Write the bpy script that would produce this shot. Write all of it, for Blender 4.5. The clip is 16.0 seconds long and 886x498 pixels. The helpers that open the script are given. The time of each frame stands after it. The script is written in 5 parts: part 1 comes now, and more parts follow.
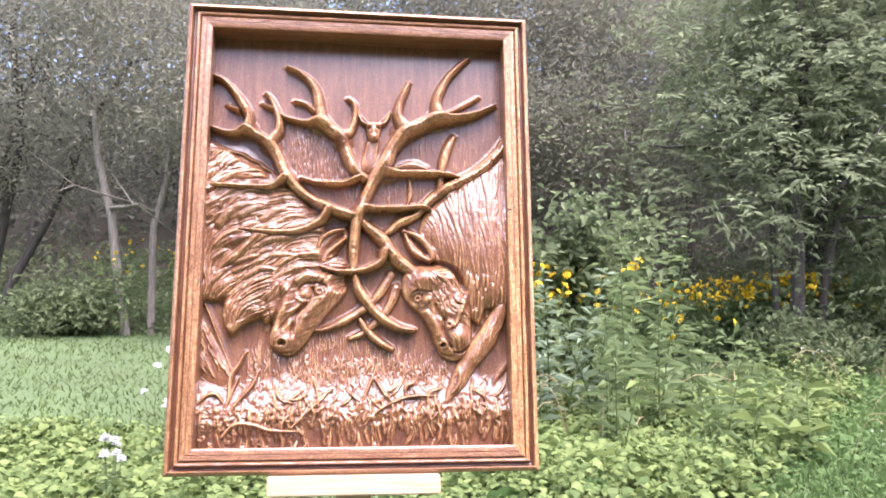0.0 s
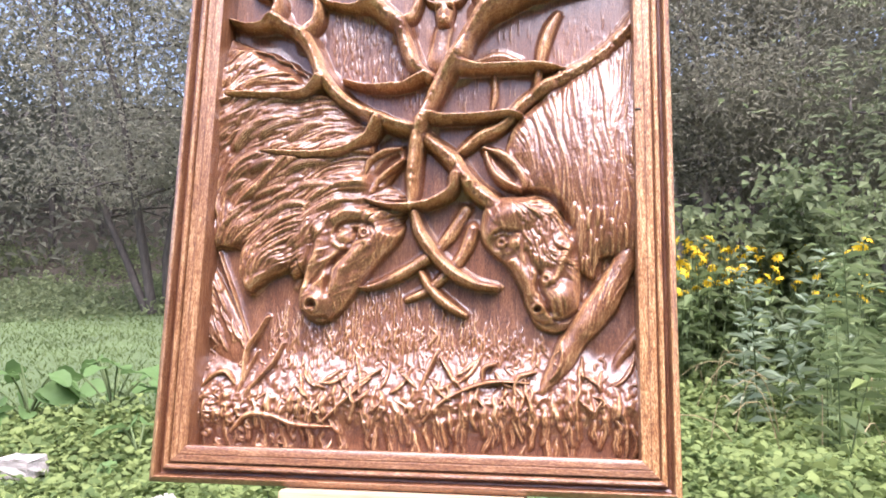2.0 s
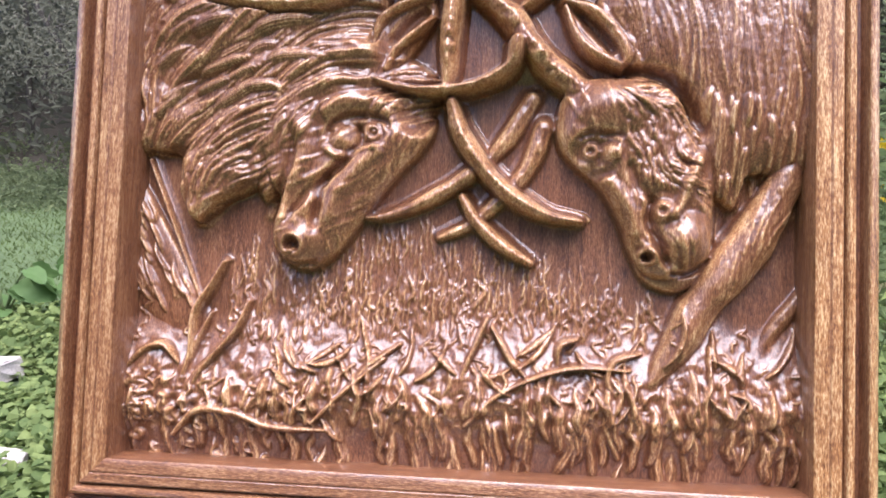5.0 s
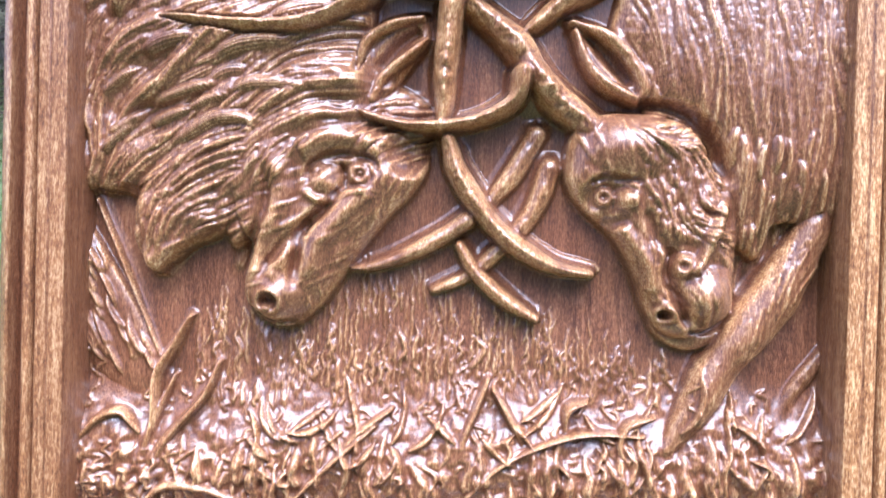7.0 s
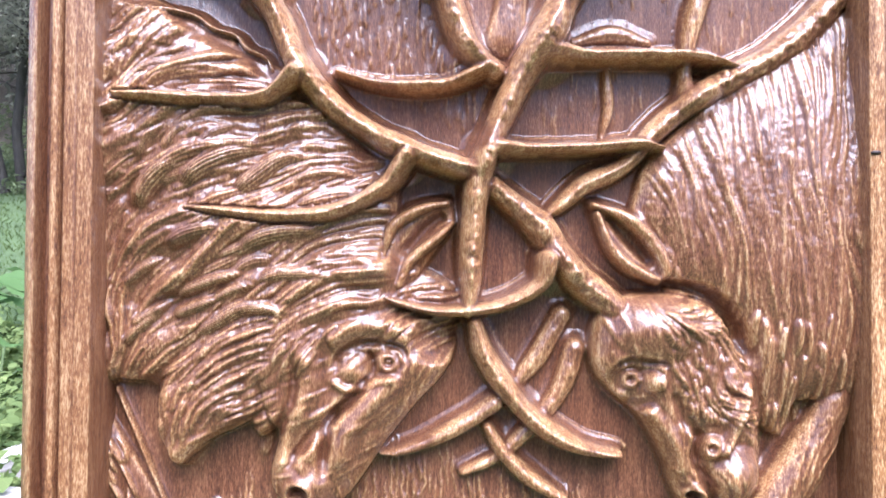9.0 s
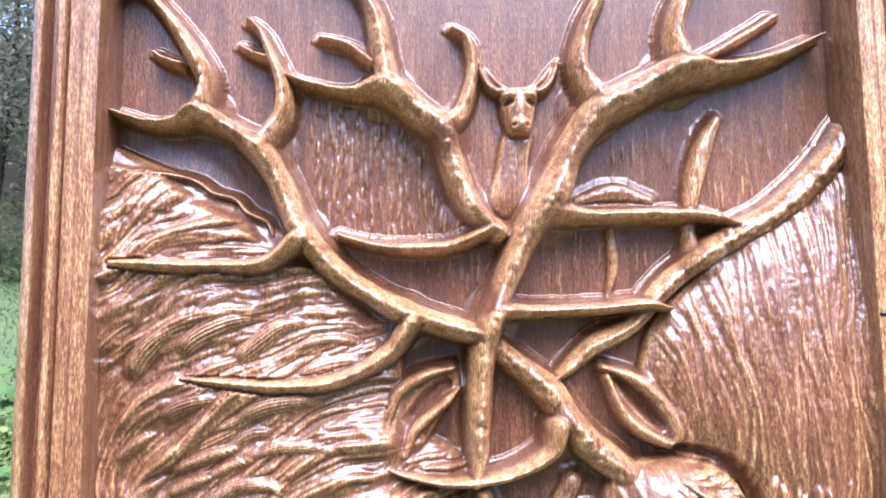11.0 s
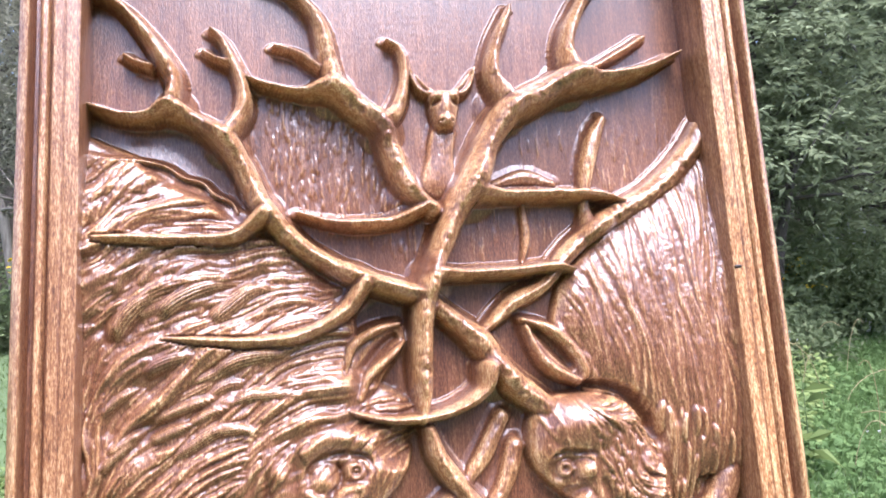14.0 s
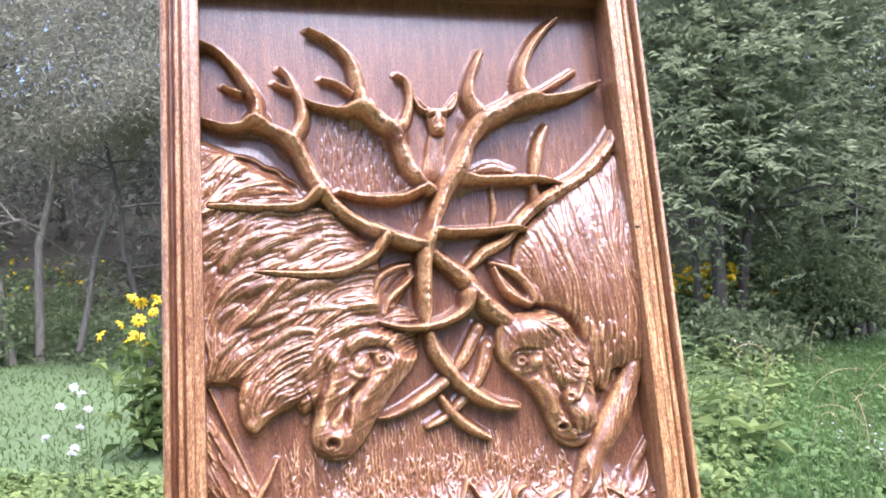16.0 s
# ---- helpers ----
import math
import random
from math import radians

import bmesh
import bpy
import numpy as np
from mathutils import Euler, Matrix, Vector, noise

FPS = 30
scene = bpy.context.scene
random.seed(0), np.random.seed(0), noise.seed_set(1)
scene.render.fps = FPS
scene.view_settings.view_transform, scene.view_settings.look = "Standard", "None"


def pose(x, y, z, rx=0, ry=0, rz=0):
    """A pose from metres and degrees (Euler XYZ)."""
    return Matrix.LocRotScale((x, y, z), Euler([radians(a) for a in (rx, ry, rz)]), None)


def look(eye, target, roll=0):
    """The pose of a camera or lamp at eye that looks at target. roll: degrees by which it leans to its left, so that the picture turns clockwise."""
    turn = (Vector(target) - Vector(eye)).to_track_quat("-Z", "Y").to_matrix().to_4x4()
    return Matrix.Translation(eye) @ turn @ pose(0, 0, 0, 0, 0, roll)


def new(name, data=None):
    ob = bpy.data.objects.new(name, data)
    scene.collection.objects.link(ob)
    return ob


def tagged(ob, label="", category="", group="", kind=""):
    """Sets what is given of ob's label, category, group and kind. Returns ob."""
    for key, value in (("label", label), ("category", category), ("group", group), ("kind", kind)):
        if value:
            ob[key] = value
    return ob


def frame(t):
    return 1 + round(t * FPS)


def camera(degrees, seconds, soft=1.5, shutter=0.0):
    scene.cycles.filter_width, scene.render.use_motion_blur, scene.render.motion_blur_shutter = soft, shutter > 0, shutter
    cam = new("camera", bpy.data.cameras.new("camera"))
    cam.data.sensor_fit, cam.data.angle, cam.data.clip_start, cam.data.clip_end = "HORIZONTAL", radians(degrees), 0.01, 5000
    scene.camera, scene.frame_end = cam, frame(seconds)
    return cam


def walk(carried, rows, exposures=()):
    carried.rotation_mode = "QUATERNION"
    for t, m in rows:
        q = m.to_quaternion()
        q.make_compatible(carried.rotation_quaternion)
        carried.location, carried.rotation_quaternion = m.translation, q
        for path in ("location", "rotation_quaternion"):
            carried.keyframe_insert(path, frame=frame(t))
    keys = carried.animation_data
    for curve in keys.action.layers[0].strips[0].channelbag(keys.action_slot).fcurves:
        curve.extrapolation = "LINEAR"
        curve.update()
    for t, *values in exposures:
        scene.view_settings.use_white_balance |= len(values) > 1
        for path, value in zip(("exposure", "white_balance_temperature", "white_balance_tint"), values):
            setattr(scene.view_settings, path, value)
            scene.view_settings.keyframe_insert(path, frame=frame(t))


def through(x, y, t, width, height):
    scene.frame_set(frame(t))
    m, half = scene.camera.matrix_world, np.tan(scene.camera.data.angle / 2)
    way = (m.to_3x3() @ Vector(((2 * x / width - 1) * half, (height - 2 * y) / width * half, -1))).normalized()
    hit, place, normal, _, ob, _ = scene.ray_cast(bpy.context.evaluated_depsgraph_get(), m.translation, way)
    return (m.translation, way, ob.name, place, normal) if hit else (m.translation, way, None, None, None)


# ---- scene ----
cam = camera(57.0, 16.0, soft=1.8)

# The carving leans back on its stand; the walk is given in the carving's own axes.
BASE, LEAN = 1.05, 12.2
STAND = pose(0, 0, BASE, -LEAN, 0, 0)
PATH = [
    (0, (-0.018, -1.313, 0.063), (0.225, 0.633, 0.459), -0.5),
    (0.5, (0.064, -1.213, 0.061), (0.144, 0.744, 0.468), 0.1),
    (1, (0.135, -1.114, 0.057), (0.039, 0.84, 0.474), 0.8),
    (1.5, (0.176, -1.017, 0.055), (-0.047, 0.925, 0.475), 1.4),
    (2, (0.152, -0.908, 0.064), (-0.098, 1.04, 0.442), 1.5),
    (2.5, (0.121, -0.837, 0.075), (-0.104, 1.135, 0.325), 1.3),
    (3, (0.099, -0.781, 0.094), (-0.121, 1.198, 0.28), 1.3),
    (3.5, (0.076, -0.737, 0.107), (-0.137, 1.245, 0.263), 1.5),
    (3.7, (0.067, -0.718, 0.112), (-0.14, 1.266, 0.261), 1.5),
    (5.8, (0.062, -0.55, 0.15), (-0.165, 1.436, 0.201), 2.1),
    (6, (0.049, -0.547, 0.159), (-0.127, 1.445, 0.19), 2.0),
    (6.5, (0.032, -0.545, 0.178), (-0.077, 1.452, 0.199), 1.9),
    (7, (0.015, -0.538, 0.217), (-0.04, 1.461, 0.188), 1.5),
    (7.5, (-0.001, -0.523, 0.228), (-0.019, 1.476, 0.248), 1.4),
    (8, (-0.016, -0.521, 0.249), (-0.019, 1.479, 0.297), 1.1),
    (8.5, (-0.016, -0.531, 0.27), (-0.021, 1.468, 0.331), 0.7),
    (9, (-0.033, -0.54, 0.316), (0.018, 1.458, 0.366), 0.3),
    (9.5, (-0.047, -0.54, 0.328), (0.028, 1.455, 0.455), -0.2),
    (10, (-0.055, -0.53, 0.357), (0.048, 1.464, 0.475), -0.5),
    (10.2, (-0.043, -0.528, 0.358), (0.02, 1.465, 0.509), -0.6),
    (12.3, (-0.063, -0.538, 0.401), (0.145, 1.43, 0.692), -1.1),
    (12.5, (-0.063, -0.547, 0.392), (0.155, 1.416, 0.708), -1.4),
    (13, (-0.075, -0.57, 0.358), (0.214, 1.372, 0.738), -2.8),
    (13.5, (-0.09, -0.594, 0.327), (0.265, 1.338, 0.704), -3.4),
    (14, (-0.116, -0.609, 0.305), (0.319, 1.311, 0.657), -3.6),
    (14.5, (-0.118, -0.64, 0.286), (0.316, 1.28, 0.64), -4.1),
    (15, (-0.122, -0.698, 0.263), (0.312, 1.221, 0.623), -4.2),
    (15.5, (-0.161, -0.789, 0.23), (0.302, 1.12, 0.606), -4.3),
    (16, (-0.202, -0.881, 0.198), (0.288, 1.019, 0.585), -4.4),
]
# the clip's camera darkens its picture as it nears the carving, then opens up again
# and its white balance drifts from warm to cooler: (seconds, stops, kelvin, tint)
EXPOSURE = [(0, 1.84, 6000, 27), (1.5, 1.76, 6000, 27), (2.5, 1.4, 6150, 26), (3.5, 1.06, 6150, 25), (6, 1.28, 5500, 20), (7, 1.46, 5300, 19), (8, 1.46, 5350, 19), (10, 1.58, 5300, 19), (12.5, 1.7, 5500, 20), (16, 1.74, 5600, 23)]
walk(cam, [(t, STAND @ look(eye, target, roll)) for t, eye, target, roll in PATH], EXPOSURE)

# ---- light: a bright overcast sky, the sun soft behind thin cloud, high behind the camera ----
SUN_UP, SUN_TURN = 71.0, 160.0
world = bpy.data.worlds.new("overcast_sky")
scene.world = world
world.use_nodes = True
wn = world.node_tree
sky = wn.nodes.new("ShaderNodeTexSky")
sky.sky_type, sky.sun_disc = "NISHITA", False
sky.sun_elevation, sky.sun_rotation = radians(SUN_UP), radians(SUN_TURN)
sky.air_density, sky.dust_density, sky.ozone_density = 0.8, 4.0, 1.5
wn.links.new(sky.outputs[0], wn.nodes["Background"].inputs[0])
wn.nodes["Background"].inputs[1].default_value = 0.15

sun_data = bpy.data.lights.new("sun", "SUN")
sun_data.energy, sun_data.angle, sun_data.color = 3.4, radians(64), (1.0, 0.975, 0.955)
sun = new("sun", sun_data)
a, e = radians(SUN_TURN), radians(SUN_UP)
sun.matrix_world = look((math.sin(a) * math.cos(e) * 30, math.cos(a) * math.cos(e) * 30, math.sin(e) * 30), (0, 0, 0))

# ---- materials ----
def material(name):
    m = bpy.data.materials.new(name)
    m.use_nodes = True
    nt = m.node_tree
    return m, nt, nt.nodes["Principled BSDF"]


def node(nt, kind, **sets):
    n = nt.nodes.new(kind)
    for key, value in sets.items():
        n.inputs[key].default_value = value
    return n


def mapped(nt, scale, turn=(0, 0, 0)):
    co = nt.nodes.new("ShaderNodeTexCoord")
    mp = nt.nodes.new("ShaderNodeMapping")
    mp.inputs["Scale"].default_value = scale
    mp.inputs["Rotation"].default_value = turn
    nt.links.new(co.outputs["Object"], mp.inputs["Vector"])
    return mp.outputs["Vector"]


def noise_of(nt, vector, scale, detail=4.0, rough=0.55):
    n = node(nt, "ShaderNodeTexNoise", Scale=scale, Detail=detail, Roughness=rough)
    nt.links.new(vector, n.inputs["Vector"])
    return n.outputs["Fac"]


def ramp(nt, fac, stops):
    r = nt.nodes.new("ShaderNodeValToRGB")
    while len(r.color_ramp.elements) < len(stops):
        r.color_ramp.elements.new(0.5)
    for el, (at, col) in zip(r.color_ramp.elements, stops):
        el.position, el.color = at, (*col, 1)
    nt.links.new(fac, r.inputs["Fac"])
    return r.outputs["Color"]


def maths(nt, op, a, b):
    n = nt.nodes.new("ShaderNodeMath")
    n.operation = op
    for i, v in enumerate((a, b)):
        if isinstance(v, (int, float)):
            n.inputs[i].default_value = v
        else:
            nt.links.new(v, n.inputs[i])
    return n.outputs[0]


def mix_col(nt, fac, a, b, mode="MIX"):
    n = nt.nodes.new("ShaderNodeMix")
    n.data_type, n.blend_type = "RGBA", mode
    for slot, v in ((0, fac), (6, a), (7, b)):
        if isinstance(v, tuple):
            n.inputs[slot].default_value = (*v, 1)
        elif isinstance(v, (int, float)):
            n.inputs[slot].default_value = v
        else:
            nt.links.new(v, n.inputs[slot])
    return n.outputs[2]


def bump(nt, bsdf, height, strength, distance):
    b = node(nt, "ShaderNodeBump", Strength=strength, Distance=distance)
    nt.links.new(height, b.inputs["Height"])
    nt.links.new(b.outputs["Normal"], bsdf.inputs["Normal"])
    return b


def lacquered_wood(name, along):
    """Red-brown stained, clear-lacquered wood, its grain along the axis "x" or "z". A point attribute sets the share
    of honey colour: high on ridges and beads, low in creases and grooves."""
    m, nt, b = material(name)
    v = mapped(nt, (1.0, 10.0, 10.0) if along == "x" else (10.0, 10.0, 1.0))
    grain = noise_of(nt, v, 14, 6, 0.65)
    fine = noise_of(nt, v, 60, 3, 0.6)
    pores = noise_of(nt, mapped(nt, (1.0, 5.0, 5.0) if along == "x" else (5.0, 5.0, 1.0)), 260, 2, 0.6)
    blotch = noise_of(nt, mapped(nt, (1, 1, 1)), 14, 4)
    specks = noise_of(nt, mapped(nt, (1, 1, 1)), 120, 3)
    both = maths(nt, "ADD", maths(nt, "MULTIPLY", grain, 0.3), maths(nt, "ADD", maths(nt, "MULTIPLY", fine, 0.25), maths(nt, "MULTIPLY", pores, 0.45)))
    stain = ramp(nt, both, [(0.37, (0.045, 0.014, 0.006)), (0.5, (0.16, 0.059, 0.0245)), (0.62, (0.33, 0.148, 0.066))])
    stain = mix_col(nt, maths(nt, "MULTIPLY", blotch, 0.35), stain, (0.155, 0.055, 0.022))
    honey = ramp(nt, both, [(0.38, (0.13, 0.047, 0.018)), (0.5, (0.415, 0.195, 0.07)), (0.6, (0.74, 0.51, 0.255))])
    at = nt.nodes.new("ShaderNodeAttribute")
    at.attribute_name = "honey_share"
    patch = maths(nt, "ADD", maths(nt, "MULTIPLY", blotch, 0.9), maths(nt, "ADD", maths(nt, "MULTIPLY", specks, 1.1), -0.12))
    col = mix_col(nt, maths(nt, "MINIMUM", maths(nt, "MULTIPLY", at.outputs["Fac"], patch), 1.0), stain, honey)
    nt.links.new(col, b.inputs["Base Color"])
    nt.links.new(maths(nt, "ADD", maths(nt, "MULTIPLY", pores, 0.3), 0.36), b.inputs["Roughness"])
    b.inputs["Coat Weight"].default_value = 1.0
    nt.links.new(maths(nt, "ADD", maths(nt, "MULTIPLY", specks, 0.16), 0.11), b.inputs["Coat Roughness"])
    b.inputs["Coat IOR"].default_value = 1.62
    b.inputs["Specular IOR Level"].default_value = 0.3
    bump(nt, b, both, 0.7, 0.0026)
    skin = node(nt, "ShaderNodeBump", Strength=0.16, Distance=0.0012)
    nt.links.new(both, skin.inputs["Height"])
    nt.links.new(skin.outputs["Normal"], b.inputs["Coat Normal"])
    return m


def plain_grain(name, dark, light, rough=0.65):
    m, nt, b = material(name)
    v = mapped(nt, (1.0, 12.0, 12.0))
    g = noise_of(nt, v, 12, 5, 0.6)
    nt.links.new(ramp(nt, g, [(0.3, dark), (0.7, light)]), b.inputs["Base Color"])
    b.inputs["Roughness"].default_value = rough
    bump(nt, b, g, 0.2, 0.001)
    return m


def foliage(name, dark, light, rough=0.45, through=0.25, vary=0.65):
    """Leaves: every leaf its own tone between dark and light, thin enough for some light to pass."""
    m, nt, b = material(name)
    geo = nt.nodes.new("ShaderNodeNewGeometry")
    patch = noise_of(nt, mapped(nt, (1, 1, 1)), 0.9, 3)
    fac = maths(nt, "ADD", maths(nt, "MULTIPLY", geo.outputs["Random Per Island"], vary), maths(nt, "MULTIPLY", patch, 1.05 - vary))
    mid = tuple((p + q) / 2 for p, q in zip(dark, light))
    col = ramp(nt, fac, [(0.1, dark), (0.5, mid), (1.0, light)])
    nt.links.new(col, b.inputs["Base Color"])
    b.inputs["Roughness"].default_value = rough
    b.inputs["Specular IOR Level"].default_value = 0.2
    tr = nt.nodes.new("ShaderNodeBsdfTranslucent")
    nt.links.new(col, tr.inputs["Color"])
    mx = nt.nodes.new("ShaderNodeMixShader")
    mx.inputs[0].default_value = through
    nt.links.new(b.outputs[0], mx.inputs[1])
    nt.links.new(tr.outputs[0], mx.inputs[2])
    nt.links.new(mx.outputs[0], nt.nodes["Material Output"].inputs[0])
    return m


def bark(name, dark, light):
    m, nt, b = material(name)
    v = mapped(nt, (6, 6, 1))
    g = noise_of(nt, v, 5, 6, 0.7)
    nt.links.new(ramp(nt, g, [(0.3, dark), (0.7, light)]), b.inputs["Base Color"])
    b.inputs["Roughness"].default_value = 0.9
    bump(nt, b, g, 0.8, 0.02)
    return m


RELIEF = lacquered_wood("carved_lacquered_wood", "z")
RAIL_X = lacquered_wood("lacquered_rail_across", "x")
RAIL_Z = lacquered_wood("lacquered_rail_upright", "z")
PINE = plain_grain("raw_pine", (0.4, 0.275, 0.16), (0.55, 0.42, 0.28), 0.6)
RAW = plain_grain("raw_back_board", (0.3, 0.19, 0.1), (0.42, 0.29, 0.17), 0.8)
KNOT = plain_grain("dark_knot", (0.02, 0.01, 0.006), (0.04, 0.02, 0.01), 0.5)
FOAM = plain_grain("white_rubble", (0.3, 0.265, 0.235), (0.58, 0.535, 0.49), 0.9)
GRASS = foliage("meadow_grass", (0.05, 0.08, 0.023), (0.11, 0.148, 0.04), 0.75, 0.45, 0.25)
WEED = foliage("weed_leaves", (0.08, 0.128, 0.04), (0.262, 0.326, 0.108), 0.7, 0.4, 0.7)
MEADOW = foliage("long_meadow_grass", (0.07, 0.13, 0.042), (0.175, 0.26, 0.085), 0.75, 0.45, 0.35)
DOCK = foliage("burdock_leaves", (0.06, 0.13, 0.045), (0.17, 0.27, 0.085), 0.6, 0.4)
TALL = foliage("tall_weed_leaves", (0.12, 0.18, 0.075), (0.33, 0.4, 0.18), 0.7, 0.4, 0.5)
SILVER = foliage("silvery_leaves", (0.2, 0.265, 0.16), (0.38, 0.45, 0.3), 0.65, 0.3)
DRY = foliage("dry_stalks", (0.25, 0.2, 0.09), (0.42, 0.36, 0.2), 0.8, 0.2)
WILLOW = foliage("willow_leaves", (0.2, 0.2, 0.15), (0.37, 0.365, 0.27), 0.75, 0.72, 0.35)
ASH = foliage("ash_leaves", (0.145, 0.175, 0.102), (0.28, 0.318, 0.18), 0.75, 0.72, 0.35)
WOODS = foliage("woods_leaves", (0.115, 0.125, 0.095), (0.24, 0.245, 0.178), 0.8, 0.72, 0.25)
SHRUB = foliage("shrub_leaves", (0.11, 0.145, 0.075), (0.235, 0.28, 0.135), 0.75, 0.45, 0.4)
YELLOW = foliage("yellow_petals", (0.72, 0.42, 0.01), (0.9, 0.66, 0.03), 0.6, 0.25)
WHITE = foliage("white_petals", (0.62, 0.6, 0.6), (0.8, 0.78, 0.78), 0.7, 0.3)
BARK = bark("grey_bark", (0.035, 0.03, 0.025), (0.1, 0.088, 0.072))
BARK_PALE = bark("pale_bark", (0.12, 0.1, 0.08), (0.3, 0.27, 0.22))
BIRCH = bark("birch_bark", (0.35, 0.34, 0.32), (0.72, 0.71, 0.68))
STEM = bark("green_stem", (0.06, 0.1, 0.03), (0.13, 0.17, 0.06))

SOIL, nt, b = material("meadow_soil")
g1, g2 = noise_of(nt, mapped(nt, (1, 1, 1)), 0.7, 5), noise_of(nt, mapped(nt, (1, 1, 1)), 18, 5, 0.7)
fac = maths(nt, "ADD", maths(nt, "MULTIPLY", g1, 0.5), maths(nt, "MULTIPLY", g2, 0.5))
turf = ramp(nt, fac, [(0.3, (0.05, 0.075, 0.028)), (0.55, (0.09, 0.135, 0.046)), (0.75, (0.13, 0.185, 0.066))])
litter = ramp(nt, g2, [(0.3, (0.035, 0.03, 0.02)), (0.7, (0.09, 0.075, 0.05))])
sep = nt.nodes.new("ShaderNodeSeparateXYZ")
nt.links.new(mapped(nt, (1, 1, 1)), sep.inputs[0])
deep = maths(nt, "MINIMUM", maths(nt, "MAXIMUM", maths(nt, "MULTIPLY", maths(nt, "ADD", sep.outputs[1], -11.0), 0.4), 0.0), 1.0)
nt.links.new(mix_col(nt, deep, turf, litter), b.inputs["Base Color"])
b.inputs["Roughness"].default_value = 0.95
bump(nt, b, g2, 0.8, 0.04)

# ---- building helpers ----
def mesh_of(name, verts, faces, mats, smooth=False):
    """A mesh from an array of places and an array of faces that all have the same number of corners."""
    verts, faces = np.asarray(verts, np.float32), np.asarray(faces, np.int32)
    me = bpy.data.meshes.new(name)
    me.vertices.add(len(verts))
    me.vertices.foreach_set("co", verts.ravel())
    n, k = faces.shape
    me.loops.add(n * k)
    me.loops.foreach_set("vertex_index", faces.ravel())
    me.polygons.add(n)
    me.polygons.foreach_set("loop_start", np.arange(0, n * k, k, dtype=np.int32))
    me.polygons.foreach_set("use_smooth", np.full(n, smooth))
    me.update(calc_edges=True)
    for m in mats if isinstance(mats, (list, tuple)) else (mats,):
        me.materials.append(m)
    return me


def thing(name, label, category, group="", at=None, kind=""):
    ob = new(name)
    ob.empty_display_size = 0.1
    if at is not None:
        ob.matrix_world = at
    return tagged(ob, label, category, group, kind)


def part(name, data, material_=None, parent=None, label="", smooth=False):
    """A bmesh or mesh as ONE object under a thing or a part."""
    if isinstance(data, bmesh.types.BMesh):
        me = bpy.data.meshes.new(name)
        data.to_mesh(me)
        data.free()
        me.materials.append(material_)
        me.polygons.foreach_set("use_smooth", np.full(len(me.polygons), smooth))
        data = me
    ob = new(name, data)
    ob.parent = parent
    return tagged(ob, label)


def box(size, centre=(0, 0, 0), bevel=0.002, segments=2):
    bm = bmesh.new()
    bmesh.ops.create_cube(bm, size=1)
    bmesh.ops.scale(bm, vec=size, verts=bm.verts)
    if bevel:
        bmesh.ops.bevel(bm, geom=bm.edges[:], offset=bevel, segments=segments, affect="EDGES")
    bmesh.ops.translate(bm, vec=centre, verts=bm.verts)
    return bm


def smooth_line(points, steps):
    """Catmull-Rom through points (any number of columns)."""
    p = np.asarray(points, float)
    p = np.vstack([2 * p[0] - p[1], p, 2 * p[-1] - p[-2]])
    out = []
    for i in range(1, len(p) - 2):
        for s in np.linspace(0, 1, steps, endpoint=False):
            a, b, c, d = p[i - 1 : i + 3]
            out.append(0.5 * (2 * b + (c - a) * s + (2 * a - 5 * b + 4 * c - d) * s**2 + (3 * b - a - 3 * c + d) * s**3))
    return np.array(out + [p[-2]])


def tubes(lines, sides=6):
    """Tapered tubes along lines of (x, y, z, radius) rows, as places and quads."""
    verts, faces, at = [], [], 0
    ring = np.linspace(0, 2 * math.pi, sides, endpoint=False)
    for line in lines:
        line = np.asarray(line, float)
        p, r = line[:, :3], line[:, 3]
        d = np.gradient(p, axis=0)
        d /= np.linalg.norm(d, axis=1)[:, None] + 1e-9
        u = np.cross(d, np.where(np.abs(d[:, 2:]) > 0.9, [[1.0, 0, 0]], [[0, 0, 1.0]]))
        u /= np.linalg.norm(u, axis=1)[:, None] + 1e-9
        v = np.cross(d, u)
        pts = p[:, None] + r[:, None, None] * (np.cos(ring)[None, :, None] * u[:, None] + np.sin(ring)[None, :, None] * v[:, None])
        verts.append(pts.reshape(-1, 3))
        i, j = np.meshgrid(np.arange(len(p) - 1), np.arange(sides), indexing="ij")
        a, b = at + i * sides + j, at + i * sides + (j + 1) % sides
        faces.append(np.stack([a, b, b + sides, a + sides], -1).reshape(-1, 4))
        at += len(p) * sides
    return np.vstack(verts), np.vstack(faces)


def leaves(rng, base, way, length, width, droop=0.25, fold=0.25):
    """Pointed, folded leaves: from base along way, with length and width per leaf; four corners and two faces each."""
    n = len(base)
    way = way / (np.linalg.norm(way, axis=1)[:, None] + 1e-9)
    up = rng.normal(0, 0.45, (n, 3)) + [0, 0, 1.0]
    side = np.cross(way, up)
    side /= np.linalg.norm(side, axis=1)[:, None] + 1e-9
    face = np.cross(side, way)
    length, width = np.broadcast_to(length, n)[:, None], np.broadcast_to(width, n)[:, None]
    mid = base + way * length * 0.45
    tip = base + way * length - face * length * droop
    lift = face * width * fold
    pts = np.stack([base, mid + side * width * 0.5 + lift, tip, mid - side * width * 0.5 + lift], 1).reshape(-1, 3)
    q = np.arange(n)[:, None] * 4
    return pts, np.concatenate([q + [0, 1, 2], q + [0, 2, 3]])


